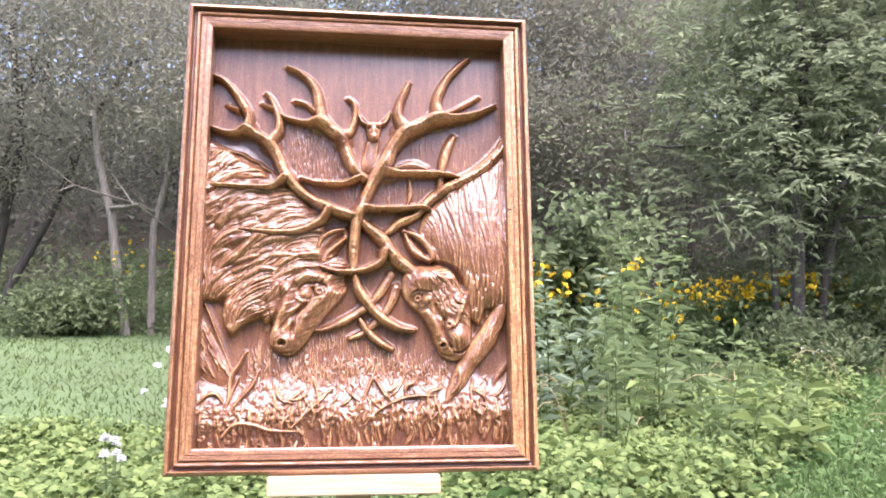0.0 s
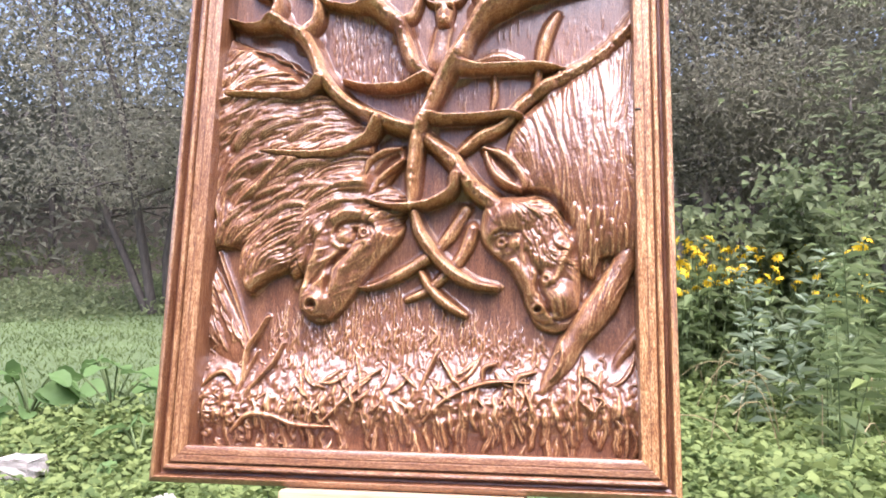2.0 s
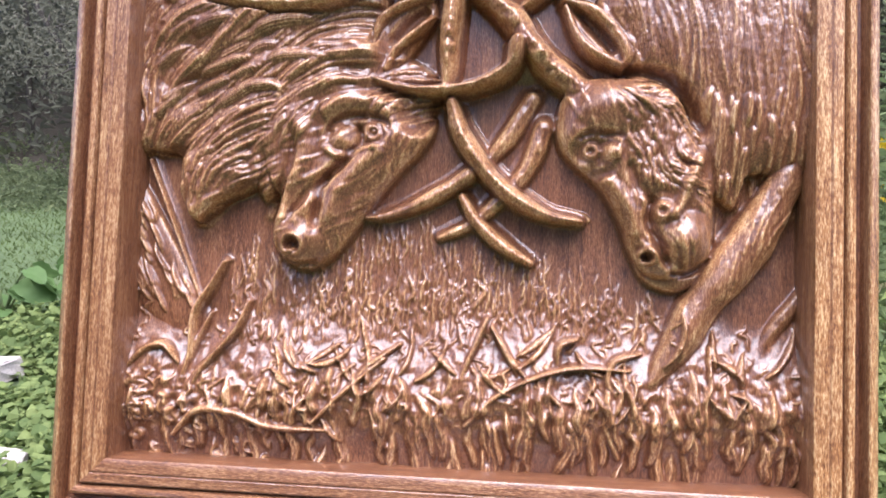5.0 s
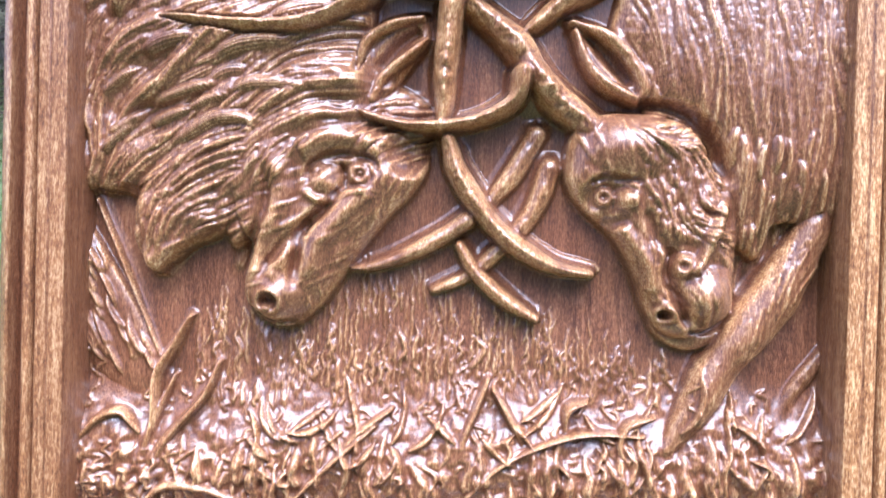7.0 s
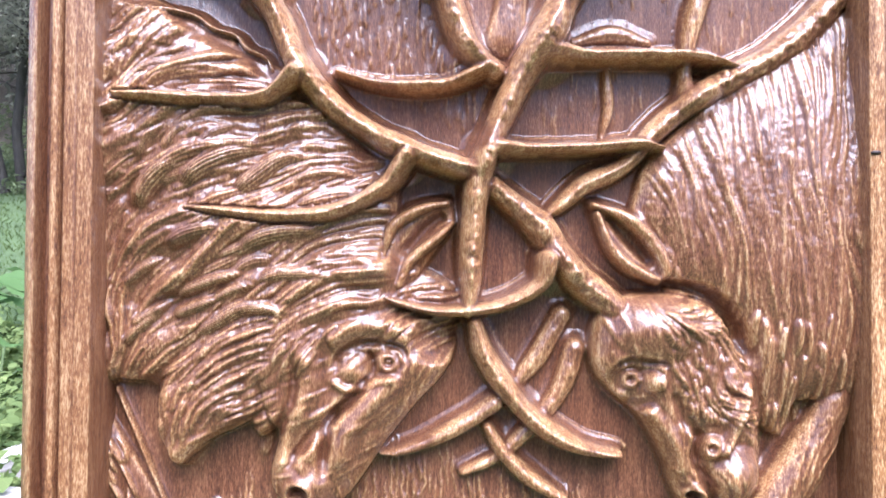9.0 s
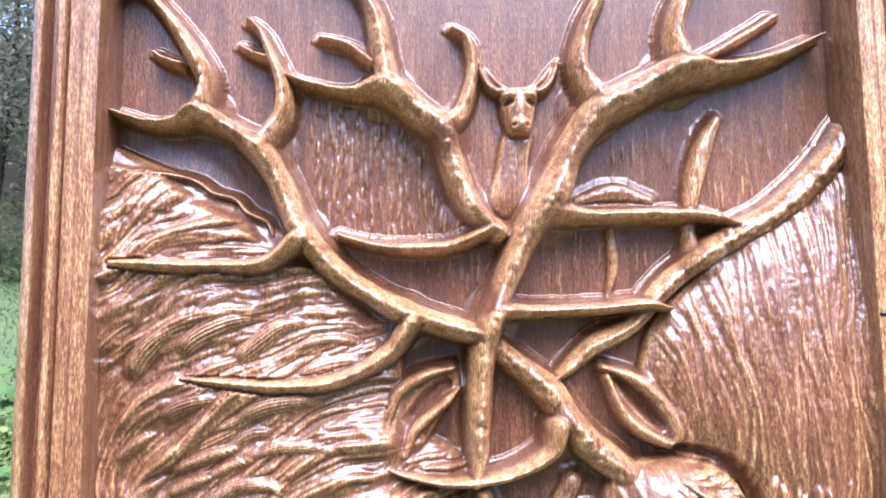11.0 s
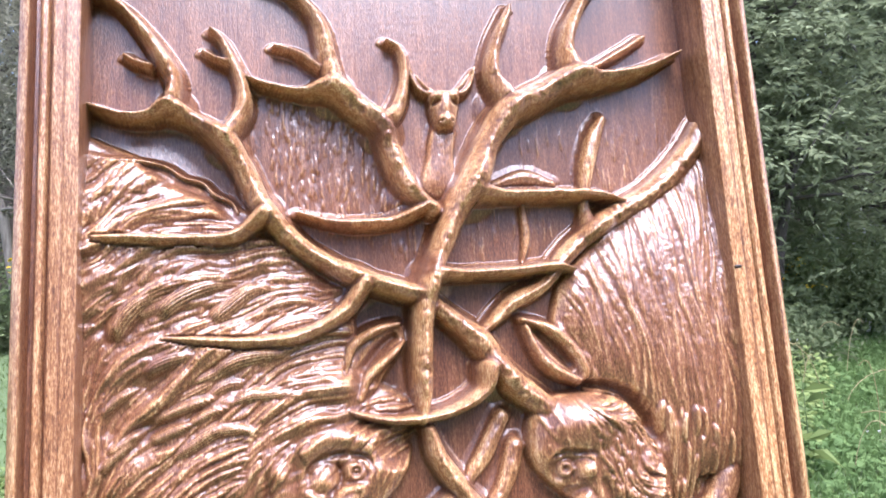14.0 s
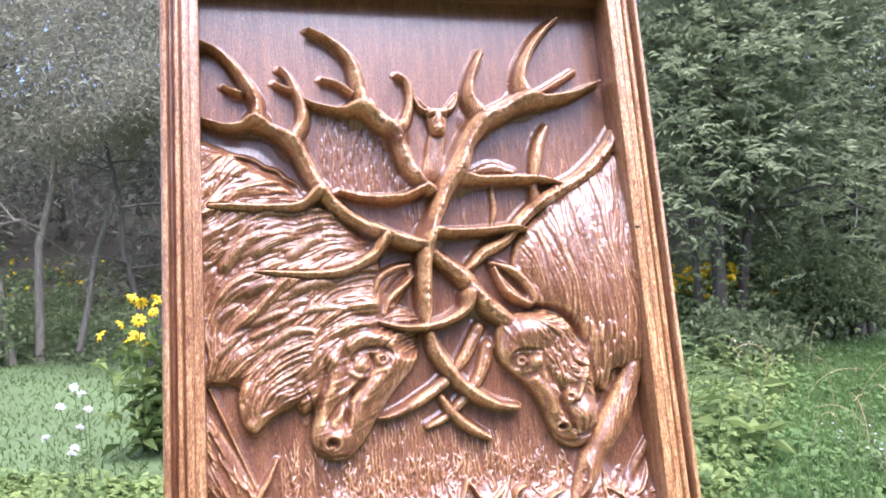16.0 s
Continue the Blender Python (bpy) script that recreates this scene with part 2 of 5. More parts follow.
def round_leaves(rng, base, way, length, width):
    """Broad heart-shaped leaves, slightly folded and drooping: six corners each."""
    n = len(base)
    way = way / (np.linalg.norm(way, axis=1)[:, None] + 1e-9)
    up = rng.normal(0, 0.4, (n, 3)) + [0, 0, 1.0]
    side = np.cross(way, up)
    side /= np.linalg.norm(side, axis=1)[:, None] + 1e-9
    face = np.cross(side, way)
    length, width = length[:, None], width[:, None]
    rows = [base]
    for t, w in ((0.18, 0.46), (0.6, 0.4)):
        c = base + way * length * t - face * length * 0.22 * t * t
        rows += [c + side * width * w + face * width * 0.12, c - side * width * w + face * width * 0.12]
    rows.append(base + way * length - face * length * 0.28)
    q = np.arange(n)[:, None] * 6
    return np.stack(rows, 1).reshape(-1, 3), np.concatenate([q + [0, 1, 2], q + [2, 1, 3], q + [2, 3, 4], q + [4, 3, 5]])


def ways(rng, n, up=0.0, spread=1.0):
    w = rng.normal(0, spread, (n, 3))
    w[:, 2] = w[:, 2] * 0.6 + up
    return w

# ---- the carving: one relief in a moulded frame ----
X0, X1, Z0, Z1 = -0.236, 0.249, 0.015, 0.690
BACK = 0.010
PITCH = 0.0008
gx, gz = np.arange(X0 - 0.006, X1 + 0.008, PITCH), np.arange(Z0 - 0.012, Z1 + 0.006, PITCH)
MX, MZ = np.meshgrid(gx * 1000, gz * 1000)
rng = np.random.default_rng(7)


def window(x0, x1, z0, z1):
    i0, i1 = np.searchsorted(gz * 1000, (z0, z1))
    j0, j1 = np.searchsorted(gx * 1000, (x0, x1))
    return slice(i0, max(i1, i0)), slice(j0, max(j1, j0))


def along(points, pad, steps=6):
    """Distance, half width, share of the way and side for cells near a smooth line of (x, z, half width) in mm."""
    line = smooth_line(points, steps)
    m = line[:, 2].max() + pad
    win = window(line[:, 0].min() - m, line[:, 0].max() + m, line[:, 1].min() - m, line[:, 1].max() + m)
    x, z = MX[win], MZ[win]
    best, wid, way, left = np.full(x.shape, 1e9), np.ones(x.shape), np.zeros(x.shape), np.ones(x.shape)
    over = np.zeros(x.shape)
    for k, (a, b) in enumerate(zip(line[:-1], line[1:])):
        d = b[:2] - a[:2]
        s = np.clip(((x - a[0]) * d[0] + (z - a[1]) * d[1]) / (d @ d + 1e-9), 0, 1)
        dist = np.hypot(x - a[0] - s * d[0], z - a[1] - s * d[1])
        w = a[2] + s * (b[2] - a[2])
        near = dist - w < best - wid
        turn = np.sign(d[0] * (z - a[1]) - d[1] * (x - a[0]))
        best, wid, way, left = np.where(near, dist, best), np.where(near, w, wid), np.where(near, (k + s) / (len(line) - 1), way), np.where(near, turn, left)
        over = np.where(near, z - a[1] - s * d[1], over)
    return win, best, wid, way, left, over


def ease(v):
    v = np.clip(v, 0, 1)
    return v * v * (3 - 2 * v)


def spread_mean(a, r):
    """Mean over squares of side 2r+1."""
    for ax in (0, 1):
        p = np.pad(a, [(r + 1, r) if k == ax else (0, 0) for k in (0, 1)], mode="edge").cumsum(ax)
        a = (np.take(p, range(2 * r + 1, p.shape[ax]), ax) - np.take(p, range(0, p.shape[ax] - 2 * r - 1), ax)) / (2 * r + 1)
    return a


def knobs(r):
    """Smooth uneven ground of about r cells across, mean 0, spread 1."""
    a = spread_mean(spread_mean(rng.normal(0, 1, MX.shape), r), r)
    return (a - a.mean()) / a.std()


H = np.zeros(MX.shape)
HAIR = np.zeros(MX.shape)
HONEY_TONE = np.zeros(MX.shape)
ROUGH, KNOB, WAVE, BULK = knobs(1), knobs(3), knobs(10), knobs(18)


def blend(a, b, k):
    """The greater of the two, the crease between them filled over a height of about k."""
    return np.maximum(a, b) + np.clip(k - np.abs(a - b), 0, None) ** 2 / (4 * k)


def rod(h, points, flat=0.38, tone=0.45, rough=0.7):
    """A rounded rod of the carving on a sloping foot, a little knobbly: antlers, legs, blades."""
    win, d, w, way, left, over = along(points, 4)
    top = max(p[2] for p in points)
    w = w * (1 + 0.04 * WAVE[win] + 0.05 * BULK[win] * (rough > 1))
    tall = h * (0.62 + 0.38 * np.minimum(1, w / top))
    crest = np.clip(1 - (d / np.maximum(w, 0.5)) ** 2, 0, 1) ** 0.6
    above = ease(0.5 + over / (2 * np.maximum(w, 1)))
    crest = crest * (1 - (0.3 * above * np.clip(d / np.maximum(w, 0.5), 0, 1) if rough > 1 else 0))
    foot = ease((w + 0.5 + 4.5 * above - d) / (1.3 + 6.5 * above))
    v = tall * (flat * foot + (1 - flat) * crest) + crest * rough * ((0.34 if rough > 1 else 0.14) * KNOB[win] + (0.2 if rough > 1 else 0.12) * ROUGH[win] + 0.5 * WAVE[win] + 0.24 * np.cos(9 * left * d / np.maximum(w, 1) + 0.8 * WAVE[win] + 0.8 * KNOB[win]))
    v = v + (0.9 * above * np.exp(-(((d - w - 4.3 * above) / 0.8) ** 2)) if rough > 1 else 0)
    over = (v > H[win]) & (foot > 0)
    H[win] = np.where(foot > 0, blend(v, H[win], 5.0 if rough > 1 else 1.6), H[win])
    HAIR[win] = np.where(over, HAIR[win] * (1 - ease((w + 2.5 - d) / 3)), HAIR[win])
    HONEY_TONE[win] = np.where(over & (d < w), tone, np.where(over, 0.0, HONEY_TONE[win]))


def lock(points, amount, strands, phase, within=None):
    """A lock of hair or a tuft: a tapering ridge with strands along it, on a layer of its own."""
    win, d, w, way, left, over = along(points, 1, 4)
    s = np.clip(d / np.maximum(w, 0.3), 0, 1)
    if within is not None:
        s = np.where(within[win] < -2.5, 1, s)
    comb_ = 0.5 + 0.5 * np.cos(math.pi * strands * s * left + phase + 2.5 * way)
    body = (1 - s ** 1.6) * ease(np.minimum(way * 4, (1 - way) * 2.2) + 0.12)
    v = amount * body * (0.72 + 0.28 * comb_ if strands else 1.0)
    HAIR[win] = np.maximum(HAIR[win], np.where(s < 1, v, 0))


def inside(poly):
    """Distance to the outline, in mm, positive inside."""
    p = np.asarray(poly, float)
    m = 3
    win = window(p[:, 0].min() - m, p[:, 0].max() + m, p[:, 1].min() - m, p[:, 1].max() + m)
    x, z = MX[win], MZ[win]
    best, odd = np.full(x.shape, 1e9), np.zeros(x.shape, bool)
    for a, b in zip(p, np.roll(p, -1, 0)):
        d = b - a
        s = np.clip(((x - a[0]) * d[0] + (z - a[1]) * d[1]) / (d @ d + 1e-9), 0, 1)
        best = np.minimum(best, np.hypot(x - a[0] - s * d[0], z - a[1] - s * d[1]))
        if a[1] != b[1]:
            odd ^= ((a[1] > z) != (b[1] > z)) & (x < d[0] * (z - a[1]) / d[1] + a[0])
    return win, np.where(odd, best, -best)


def rounded(poly, steps=5):
    p = np.asarray(poly, float)
    return smooth_line(np.vstack([p, p[:1]]), steps)[:-1]


def swell(h, poly, round_by, flat=0.35, tone=0.5, smooth_hair=False, melt=3.5):
    win, d = inside(rounded(poly))
    s = 1 - np.clip(d / round_by, 0, 1)
    v = h * (flat + (1 - flat) * np.sqrt(1 - s * s)) * ease(d / 2.0 + 0.5)
    over = v > H[win]
    H[win] = np.where(d > -1, blend(v, H[win], melt), H[win])
    if smooth_hair:
        HAIR[win] *= 1 - ease((d + 1) / 18)
    HONEY_TONE[win] = np.where(over & (d > 0), tone, HONEY_TONE[win])


def dome(x, z, rx, rz, amount, turn=0.0):
    m = max(rx, rz) * 1.1
    win = window(x - m, x + m, z - m, z + m)
    c, s = math.cos(radians(turn)), math.sin(radians(turn))
    dx, dz = MX[win] - x, MZ[win] - z
    q = ((dx * c + dz * s) / rx) ** 2 + ((dz * c - dx * s) / rz) ** 2
    H[win] += amount * np.clip(1 - q, 0, 1) ** 1.3


def ridge(points, amount):
    """A soft ridge (or, below zero, a groove) added to what is there."""
    win, d, w, way, left, over = along(points, 1)
    H[win] += amount * ease(1 - d / w) * ease(np.minimum(way, 1 - way) * 6 + 0.25)


def comb(poly, count, flow, long, wide, amount, bend=14.0, strands=0, clip=False, back=0.0):
    """Locks strewn over a shape, each following the flow (degrees at a place)."""
    win, d = inside(rounded(poly))
    ok = np.argwhere(d > 1.5)
    within = None
    if clip:
        within = np.full(MX.shape, -9.0)
        within[win] = d
    for i, j in ok[rng.integers(0, len(ok), count)]:
        x, z = MX[win][i, j], MZ[win][i, j]
        n, step = 6, rng.uniform(*long) / 5
        w, kink, pts = rng.uniform(*wide), rng.normal(0, bend), []
        x, z = x - back * math.cos(radians(flow(x, z))), z - back * math.sin(radians(flow(x, z)))
        for k in range(n):
            pts.append((x, z, w * (0.5, 0.9, 1, 0.85, 0.55, 0.2)[k]))
            a = radians(flow(x, z) + kink * (k / 2 - 1))
            x, z = x + step * math.cos(a), z + step * math.sin(a)
        lock(pts, rng.uniform(0.4, 1) * amount, strands, rng.uniform(0, 6), within)


def strands(poly, flow, wide, long, sway=14.0, edge=5.0):
    """Flowing strands in a shape: uneven ground drawn out along the flow; mean 0, spread 1, with a soft mask."""
    win, d = inside(rounded(poly))
    x, z = MX[win], MZ[win]
    a = np.radians(flow(x, z) + sway * BULK[win] + 0.5 * sway * WAVE[win])
    ux, uz = np.cos(a), np.sin(a)
    src = knobs(max(1, round(wide / PITCH / 3500)))[win]
    n, m = src.shape
    total, step = src.copy(), 2
    for sign in (1, -1):
        fi, fj = np.meshgrid(np.arange(n, dtype=float), np.arange(m, dtype=float), indexing="ij")
        ii, jj = fi.astype(int), fj.astype(int)
        for _ in range(int(long / (PITCH * 2000 * step))):
            fj, fi = fj + sign * step * ux[ii, jj], fi + sign * step * uz[ii, jj]
            ii, jj = np.clip(np.rint(fi), 0, n - 1).astype(int), np.clip(np.rint(fj), 0, m - 1).astype(int)
            total += src[ii, jj]
    return win, (total - total.mean()) / total.std(), ease((d + 2 + 2 * WAVE[win]) / edge)


def tresses(poly, flow, layers, sway=14.0, edge=5.0, bed=0.0):
    """Hair over a shape: (width, length, height) for each layer, rounded strands with sharp creases between
    where the height is over 0.9, soft waves else."""
    total = 0
    for k, (wide, long, amount) in enumerate(layers):
        win, v, mask = strands(poly, flow, wide, long, sway, edge)
        total = total + (amount * np.minimum(np.abs(v), 1.7) ** 0.8 if amount > 0.9 else abs(amount) * 0.5 * v)
    HAIR[win] = np.maximum(HAIR[win], (total + bed) * mask)


def upright(x, z):
    return 90.0


def round_the_throat(x, z):
    return np.degrees(np.arctan2(z - 200, x + 142)) + 90 + 8


def mane(x, z):
    return 191 + np.clip((455 - z) / 240, 0, 1) * 24 + np.clip((-190 - x) / 45, 0, 1) * 30 - np.clip((x + 120) / 60, 0, 1) * 14


def neck_fall(x, z):
    return -56 - np.clip((x - 110) / 75, 0, 1) * 36 + 6 * np.sin(x * 0.21)


LEFT_NECK = [(-295, 536), (-222, 499), (-186, 482), (-138, 454), (-87, 418), (-52, 383), (-48, 340), (-51, 295), (-84, 258), (-114, 221), (-136, 202), (-147, 213), (-162, 206), (-178, 193), (-189, 187), (-199, 202), (-202, 233), (-229, 242), (-295, 246)]
LEFT_HEAD = [(-128, 280), (-94, 291), (-57, 289), (-20, 276), (-7, 266), (-17, 243), (-36, 222), (-55, 198), (-72, 173), (-88, 156), (-104, 151), (-119, 157), (-129, 170), (-130, 186), (-126, 205), (-134, 228), (-136, 258)]
BEARD = [(-125, 286), (-156, 283), (-188, 259), (-203, 228), (-200, 200), (-188, 187), (-172, 200), (-142, 215), (-136, 239), (-117, 253)]
RIGHT_NECK = [(104, 342), (120, 386), (172, 430), (211, 457), (250, 486), (310, 500), (310, 233), (222, 224), (210, 215), (204, 199), (186, 215), (176, 251), (172, 273), (150, 291), (131, 295)]
RIGHT_HEAD = [(86, 288), (108, 295), (140, 293), (164, 283), (176, 260), (187, 234), (191, 209), (191, 180), (186, 162), (171, 151), (154, 148), (141, 154), (132, 168), (125, 188), (112, 212), (92, 230), (80, 248), (80, 272)]

# low ground: slopes gently forward, a tangled bank that faces the sky, then a fringe of tufts
bank = ease((122 - MZ + 5 * np.sin(MX / 23) + 3 * np.sin(MX / 9)) / 62)
fall = ease((56 - MZ + 4 * np.sin(MX / 15)) / 46)
H += 3 * ease((185 - MZ) / 80) + 15 * bank - 11 * fall + bank * (1 - fall) * (0.9 * KNOB + 0.15 * ROUGH)
HONEY_TONE += 0.35 * bank
# distant scrub in low relief between the antlers
comb([(-112, 535), (-60, 522), (-25, 490), (0, 440), (0, 400), (-60, 420), (-100, 450)], 240, upright, (8, 24), (0.7, 1.5), 1.2, 10)
comb([(65, 460), (110, 500), (245, 500), (200, 440), (130, 400), (40, 395)], 90, upright, (10, 30), (0.8, 1.6), 0.8, 8)
# far legs, a far animal's back, a leaning stem
rod(8, [(255, 139, 7), (231, 109, 6), (221, 76, 3)], 0.3, 0.3)
rod(5, [(70, 464, 3), (95, 470, 6), (120, 464, 3)], 0.3, 0.2)
rod(6, [(88, 398, 2), (93, 420, 4), (92, 446, 3)], 0.3, 0.2)
swell(6, [(-248, 223), (-237, 217), (-187, 133), (-175, 110), (-203, 105), (-248, 140)], 14)
comb([(-245, 215), (-237, 210), (-195, 140), (-185, 115), (-203, 110), (-245, 145)], 46, lambda x, z: 118.0, (14, 34), (1.6, 3.6), 5.0, 16, 2)
rod(7, [(-232, 235, 1.4), (-210, 184, 1.6), (-187, 130, 1.2)], 0.4, 0.7, 0.2)
rod(9, [(238, 208, 3), (195, 144, 3.2), (146, 76, 2)], 0.3, 0.5)

# necks with their manes
swell(13, LEFT_NECK, 40)
swell(17, RIGHT_NECK, 50)
LEFT_HAIR = [(x, z - (9 if z > 380 else 0)) for x, z in LEFT_NECK]
tresses(LEFT_HAIR, mane, ((15, 80, -3.6), (8, 90, 2.0), (3.4, 90, 1.3), (1.6, 60, 0.6)), 11, 9, 2.5)
rod(14, [(-245, 493, 1.6), (-226, 487, 1.8), (-213, 485, 1.5), (-197, 483, 1.9), (-181, 479, 1.6), (-170, 471, 1.8), (-156, 467, 1.5), (-148, 458, 1.8), (-136, 452, 1.6), (-131, 443, 1.4)], 0.75, 0.5, 0.3)
dome(222, 312, 90, 135, 13)
dome(-130, 335, 90, 95, 7)
dome(-205, 410, 70, 95, 7)
comb(LEFT_HAIR, 44, mane, (40, 80), (5, 10), 6.6, 18, 7, clip=True)
# the great locks of the mane, each a twisted flame of hair
for amount, wide, pts in (
    (14, 7.5, [(-217, 350), (-209, 368), (-196, 380), (-176, 386)]),
    (15, 8, [(-188, 366), (-172, 380), (-148, 389), (-118, 390)]),
    (15, 7.5, [(-154, 360), (-138, 373), (-122, 384), (-98, 387)]),
    (14, 7, [(-197, 326), (-186, 335), (-166, 340), (-136, 338)]),
    (14, 7, [(-154, 324), (-133, 335), (-108, 338), (-92, 333)]),
    (11, 5, [(-216, 382), (-209, 398), (-195, 406)]),
    (11, 5, [(-200, 386), (-189, 402), (-170, 408)]),
    (12, 6, [(-180, 388), (-167, 400), (-148, 406), (-126, 404)]),
    (9, 5, [(-230, 425), (-206, 435), (-180, 438)]),
    (9, 5, [(-222, 440), (-199, 446), (-172, 447)]),
    (9, 5, [(-228, 452), (-207, 461), (-184, 456)]),
    (8, 4, [(-230, 463), (-209, 470), (-190, 466)]),
    (12, 5, [(-194, 282), (-174, 290), (-152, 297)]),
    (11, 5, [(-222, 276), (-206, 285), (-192, 294)]),
    (13, 6, [(-188, 266), (-165, 278), (-146, 288), (-126, 286), (-117, 275)]),
    (13, 6, [(-143, 302), (-122, 310), (-93, 308), (-81, 301)]),
    (11, 5, [(-98, 319), (-76, 325), (-60, 319)]),
    (11, 5, [(-228, 262), (-212, 277), (-194, 289)]),
    (11, 5, [(-227, 300), (-213, 313), (-194, 322)]),
    (12, 5, [(-193, 296), (-165, 306), (-139, 312)]),
    (11, 4.5, [(-168, 291), (-151, 300), (-125, 305)]),
):
    mid = smooth_line(pts, 4)
    lock([(x, z, 1.3 * wide * (0.35 + 0.65 * math.sin(math.pi * min(1, 0.12 + 0.95 * k / (len(mid) - 1))))) for k, (x, z) in enumerate(mid)], 0.68 * amount, 9, 1.3 * wide)
tresses(RIGHT_NECK, neck_fall, ((10, 160, 0.89), (5, 160, 1.1), (2.8, 120, 0.95), (1.4, 70, 0.45)), 6, 14)
comb([(181, 288), (234, 290), (239, 226), (212, 218), (201, 202), (192, 216)], 30, lambda x, z: -92.0, (26, 50), (3, 6), 6.5, 12, 4)
# ears
swell(12, [(-56, 314), (-52, 341), (-33, 352), (-14, 357), (-10, 341), (-21, 326), (-40, 303)], 10, smooth_hair=True)
swell(13, [(83, 356), (107, 346), (126, 329), (133, 310), (125, 301), (106, 310), (90, 329)], 10, smooth_hair=True)
ridge([(-45, 320, 7), (-30, 338, 8), (-16, 348, 5)], -7)
ridge([(90, 348, 5), (105, 332, 9), (122, 312, 6)], -8)
for h, pts in (
    (20, [(-57, 321, 3.2), (-51, 340, 4.4), (-33, 351, 4), (-16, 355, 3)]),
    (18, [(-47, 302, 3), (-40, 317, 4), (-21, 333, 3.4), (-12, 342, 2)]),
    (19, [(82, 353, 3), (102, 345, 4.6), (120, 328, 5.6), (129, 311, 5), (125, 302, 3)]),
    (20, [(84, 347, 3), (91, 328, 4), (105, 312, 4.6), (124, 302, 4)]),
):
    rod(h, pts, 0.55, 0.6)

# tines that cross between the heads, the hindmost first
for h, pts in (
    (9, [(61, 280, 7), (46, 254, 7), (29, 232, 5)]),
    (11, [(70, 258, 8), (61, 232, 7), (44, 210, 6), (20, 188, 5), (-4, 177, 3)]),
    (12, [(143, 421, 7), (145, 450, 5), (150, 478, 7), (159, 503, 7), (167, 518, 4)]),
    (16, [(16, 223, 7), (-2, 211, 6.4), (-28, 198, 5.6), (-46, 192, 4), (-58, 191, 2)]),
    (15, [(12, 207, 4), (23, 189, 5.6), (43, 171, 5.6), (63, 159, 3)]),
):
    rod(h, pts)

# the left head: long face, deep-set eye, open nostril, bearded throat
swell(23, [(-140, 300), (-100, 330), (-60, 330), (-40, 300), (-60, 260), (-110, 235), (-150, 240), (-165, 270)], 40, 0.05, 0.5, False, 10)
swell(21, BEARD, 26, 0.3, 0.5, True, 8)
tresses(BEARD, round_the_throat, ((5, 70, 2.0), (2.4, 50, 1.3), (1, 30, 0.6)), 6, 7)
swell(24, LEFT_HEAD, 28, 0.25, 0.6, True, 11)
ridge([(-139, 236, 11), (-131, 211, 11), (-137, 188, 6)], 2.5)
ridge([(-113, 256, 5), (-114, 231, 6), (-122, 211, 6), (-131, 182, 4)], -3.5)
ridge([(-108, 262, 10), (-104, 245, 11), (-106, 231, 11), (-118, 205, 9), (-125, 173, 6)], 4)
ridge([(-84, 222, 5), (-99, 208, 7), (-117, 188, 4)], -4.5)
ridge([(-88, 214, 6), (-97, 203, 9), (-111, 184, 9)], 3.5)
ridge([(-64, 243, 5), (-76, 230, 6), (-88, 218, 6.5), (-94, 201, 6.5), (-95, 180, 5)], -8)
ridge([(-48, 243, 9), (-57, 232, 10), (-77, 210, 10), (-85, 183, 8)], 4)
dome(-66, 252, 25, 16, -7, 8)
dome(-75, 249, 12, 10, 7, 20)
dome(-55, 252, 8.4, 8, 8)
dome(-53.5, 252, 4.4, 4.4, -6)
dome(-53, 252.5, 2, 2, 3)
ridge([(-66, 260, 2.4), (-63, 250, 3), (-64, 241, 2.4)], -3.5)
ridge([(-88, 250, 3), (-84, 258, 4), (-69, 265, 5), (-47, 262, 4), (-41, 254, 3)], -4)
ridge([(-92, 264, 7), (-72, 276, 10), (-42, 274, 9)], 5)
ridge([(-90, 241, 3), (-76, 234, 4), (-62, 240, 4), (-46, 242, 3)], 3)
dome(-14, 268, 30, 18, -13, 15)
swell(13, [(-100, 300), (-66, 322), (-30, 312), (-4, 290), (-14, 268), (-50, 276), (-84, 284)], 24, 0.05, 0.5, False, 12)
dome(-107, 171, 20, 19, 6)
dome(-110, 170, 11.5, 10.5, 5)
dome(-110, 169.5, 8.2, 7.4, -14)
dome(-111, 166, 4, 3, 5)
ridge([(-126, 166, 2.6), (-112, 156, 3), (-94, 156, 2.6)], -4)
tresses(LEFT_HEAD, lambda x, z: 235.0 + 0.3 * x, ((6, 34, -1.2), (3, 30, -0.6), (1, 20, 0.35)), 8, 6)
comb([(-126, 276), (-60, 290), (-90, 270), (-112, 250)], 26, lambda x, z: 215 + (285 - z) * 0.8, (16, 34), (1.8, 3.6), 3.4, 14, 2)
tresses([(-62, 276), (-40, 310), (-10, 304), (2, 284), (-6, 260), (-40, 262)], lambda x, z: 200.0 + 0 * x, ((4, 30, -2.4), (2, 24, 1.2), (1, 14, 0.8)), 12, 8)
# the right head: turned towards us, curled forehead, heavy muzzle
swell(13, [(133, 168), (142, 148), (162, 139), (182, 146), (193, 164), (173, 178)], 12, 0.5, 0.2)
swell(26, RIGHT_HEAD, 28, 0.25, 0.6, True, 11)
ridge([(118, 300, 5), (145, 298, 6), (164, 287, 8), (176, 266, 8), (185, 249, 5)], -9)
dome(121, 271, 29, 22, 7)
dome(106, 240, 19, 13, -10)
dome(104, 239, 7.4, 7.4, 9)
dome(103.5, 239, 4, 4, -6)
dome(117, 238, 9, 8, 8)
ridge([(94, 248, 3), (104, 252, 4), (113, 251, 4), (126, 249, 3)], -4)
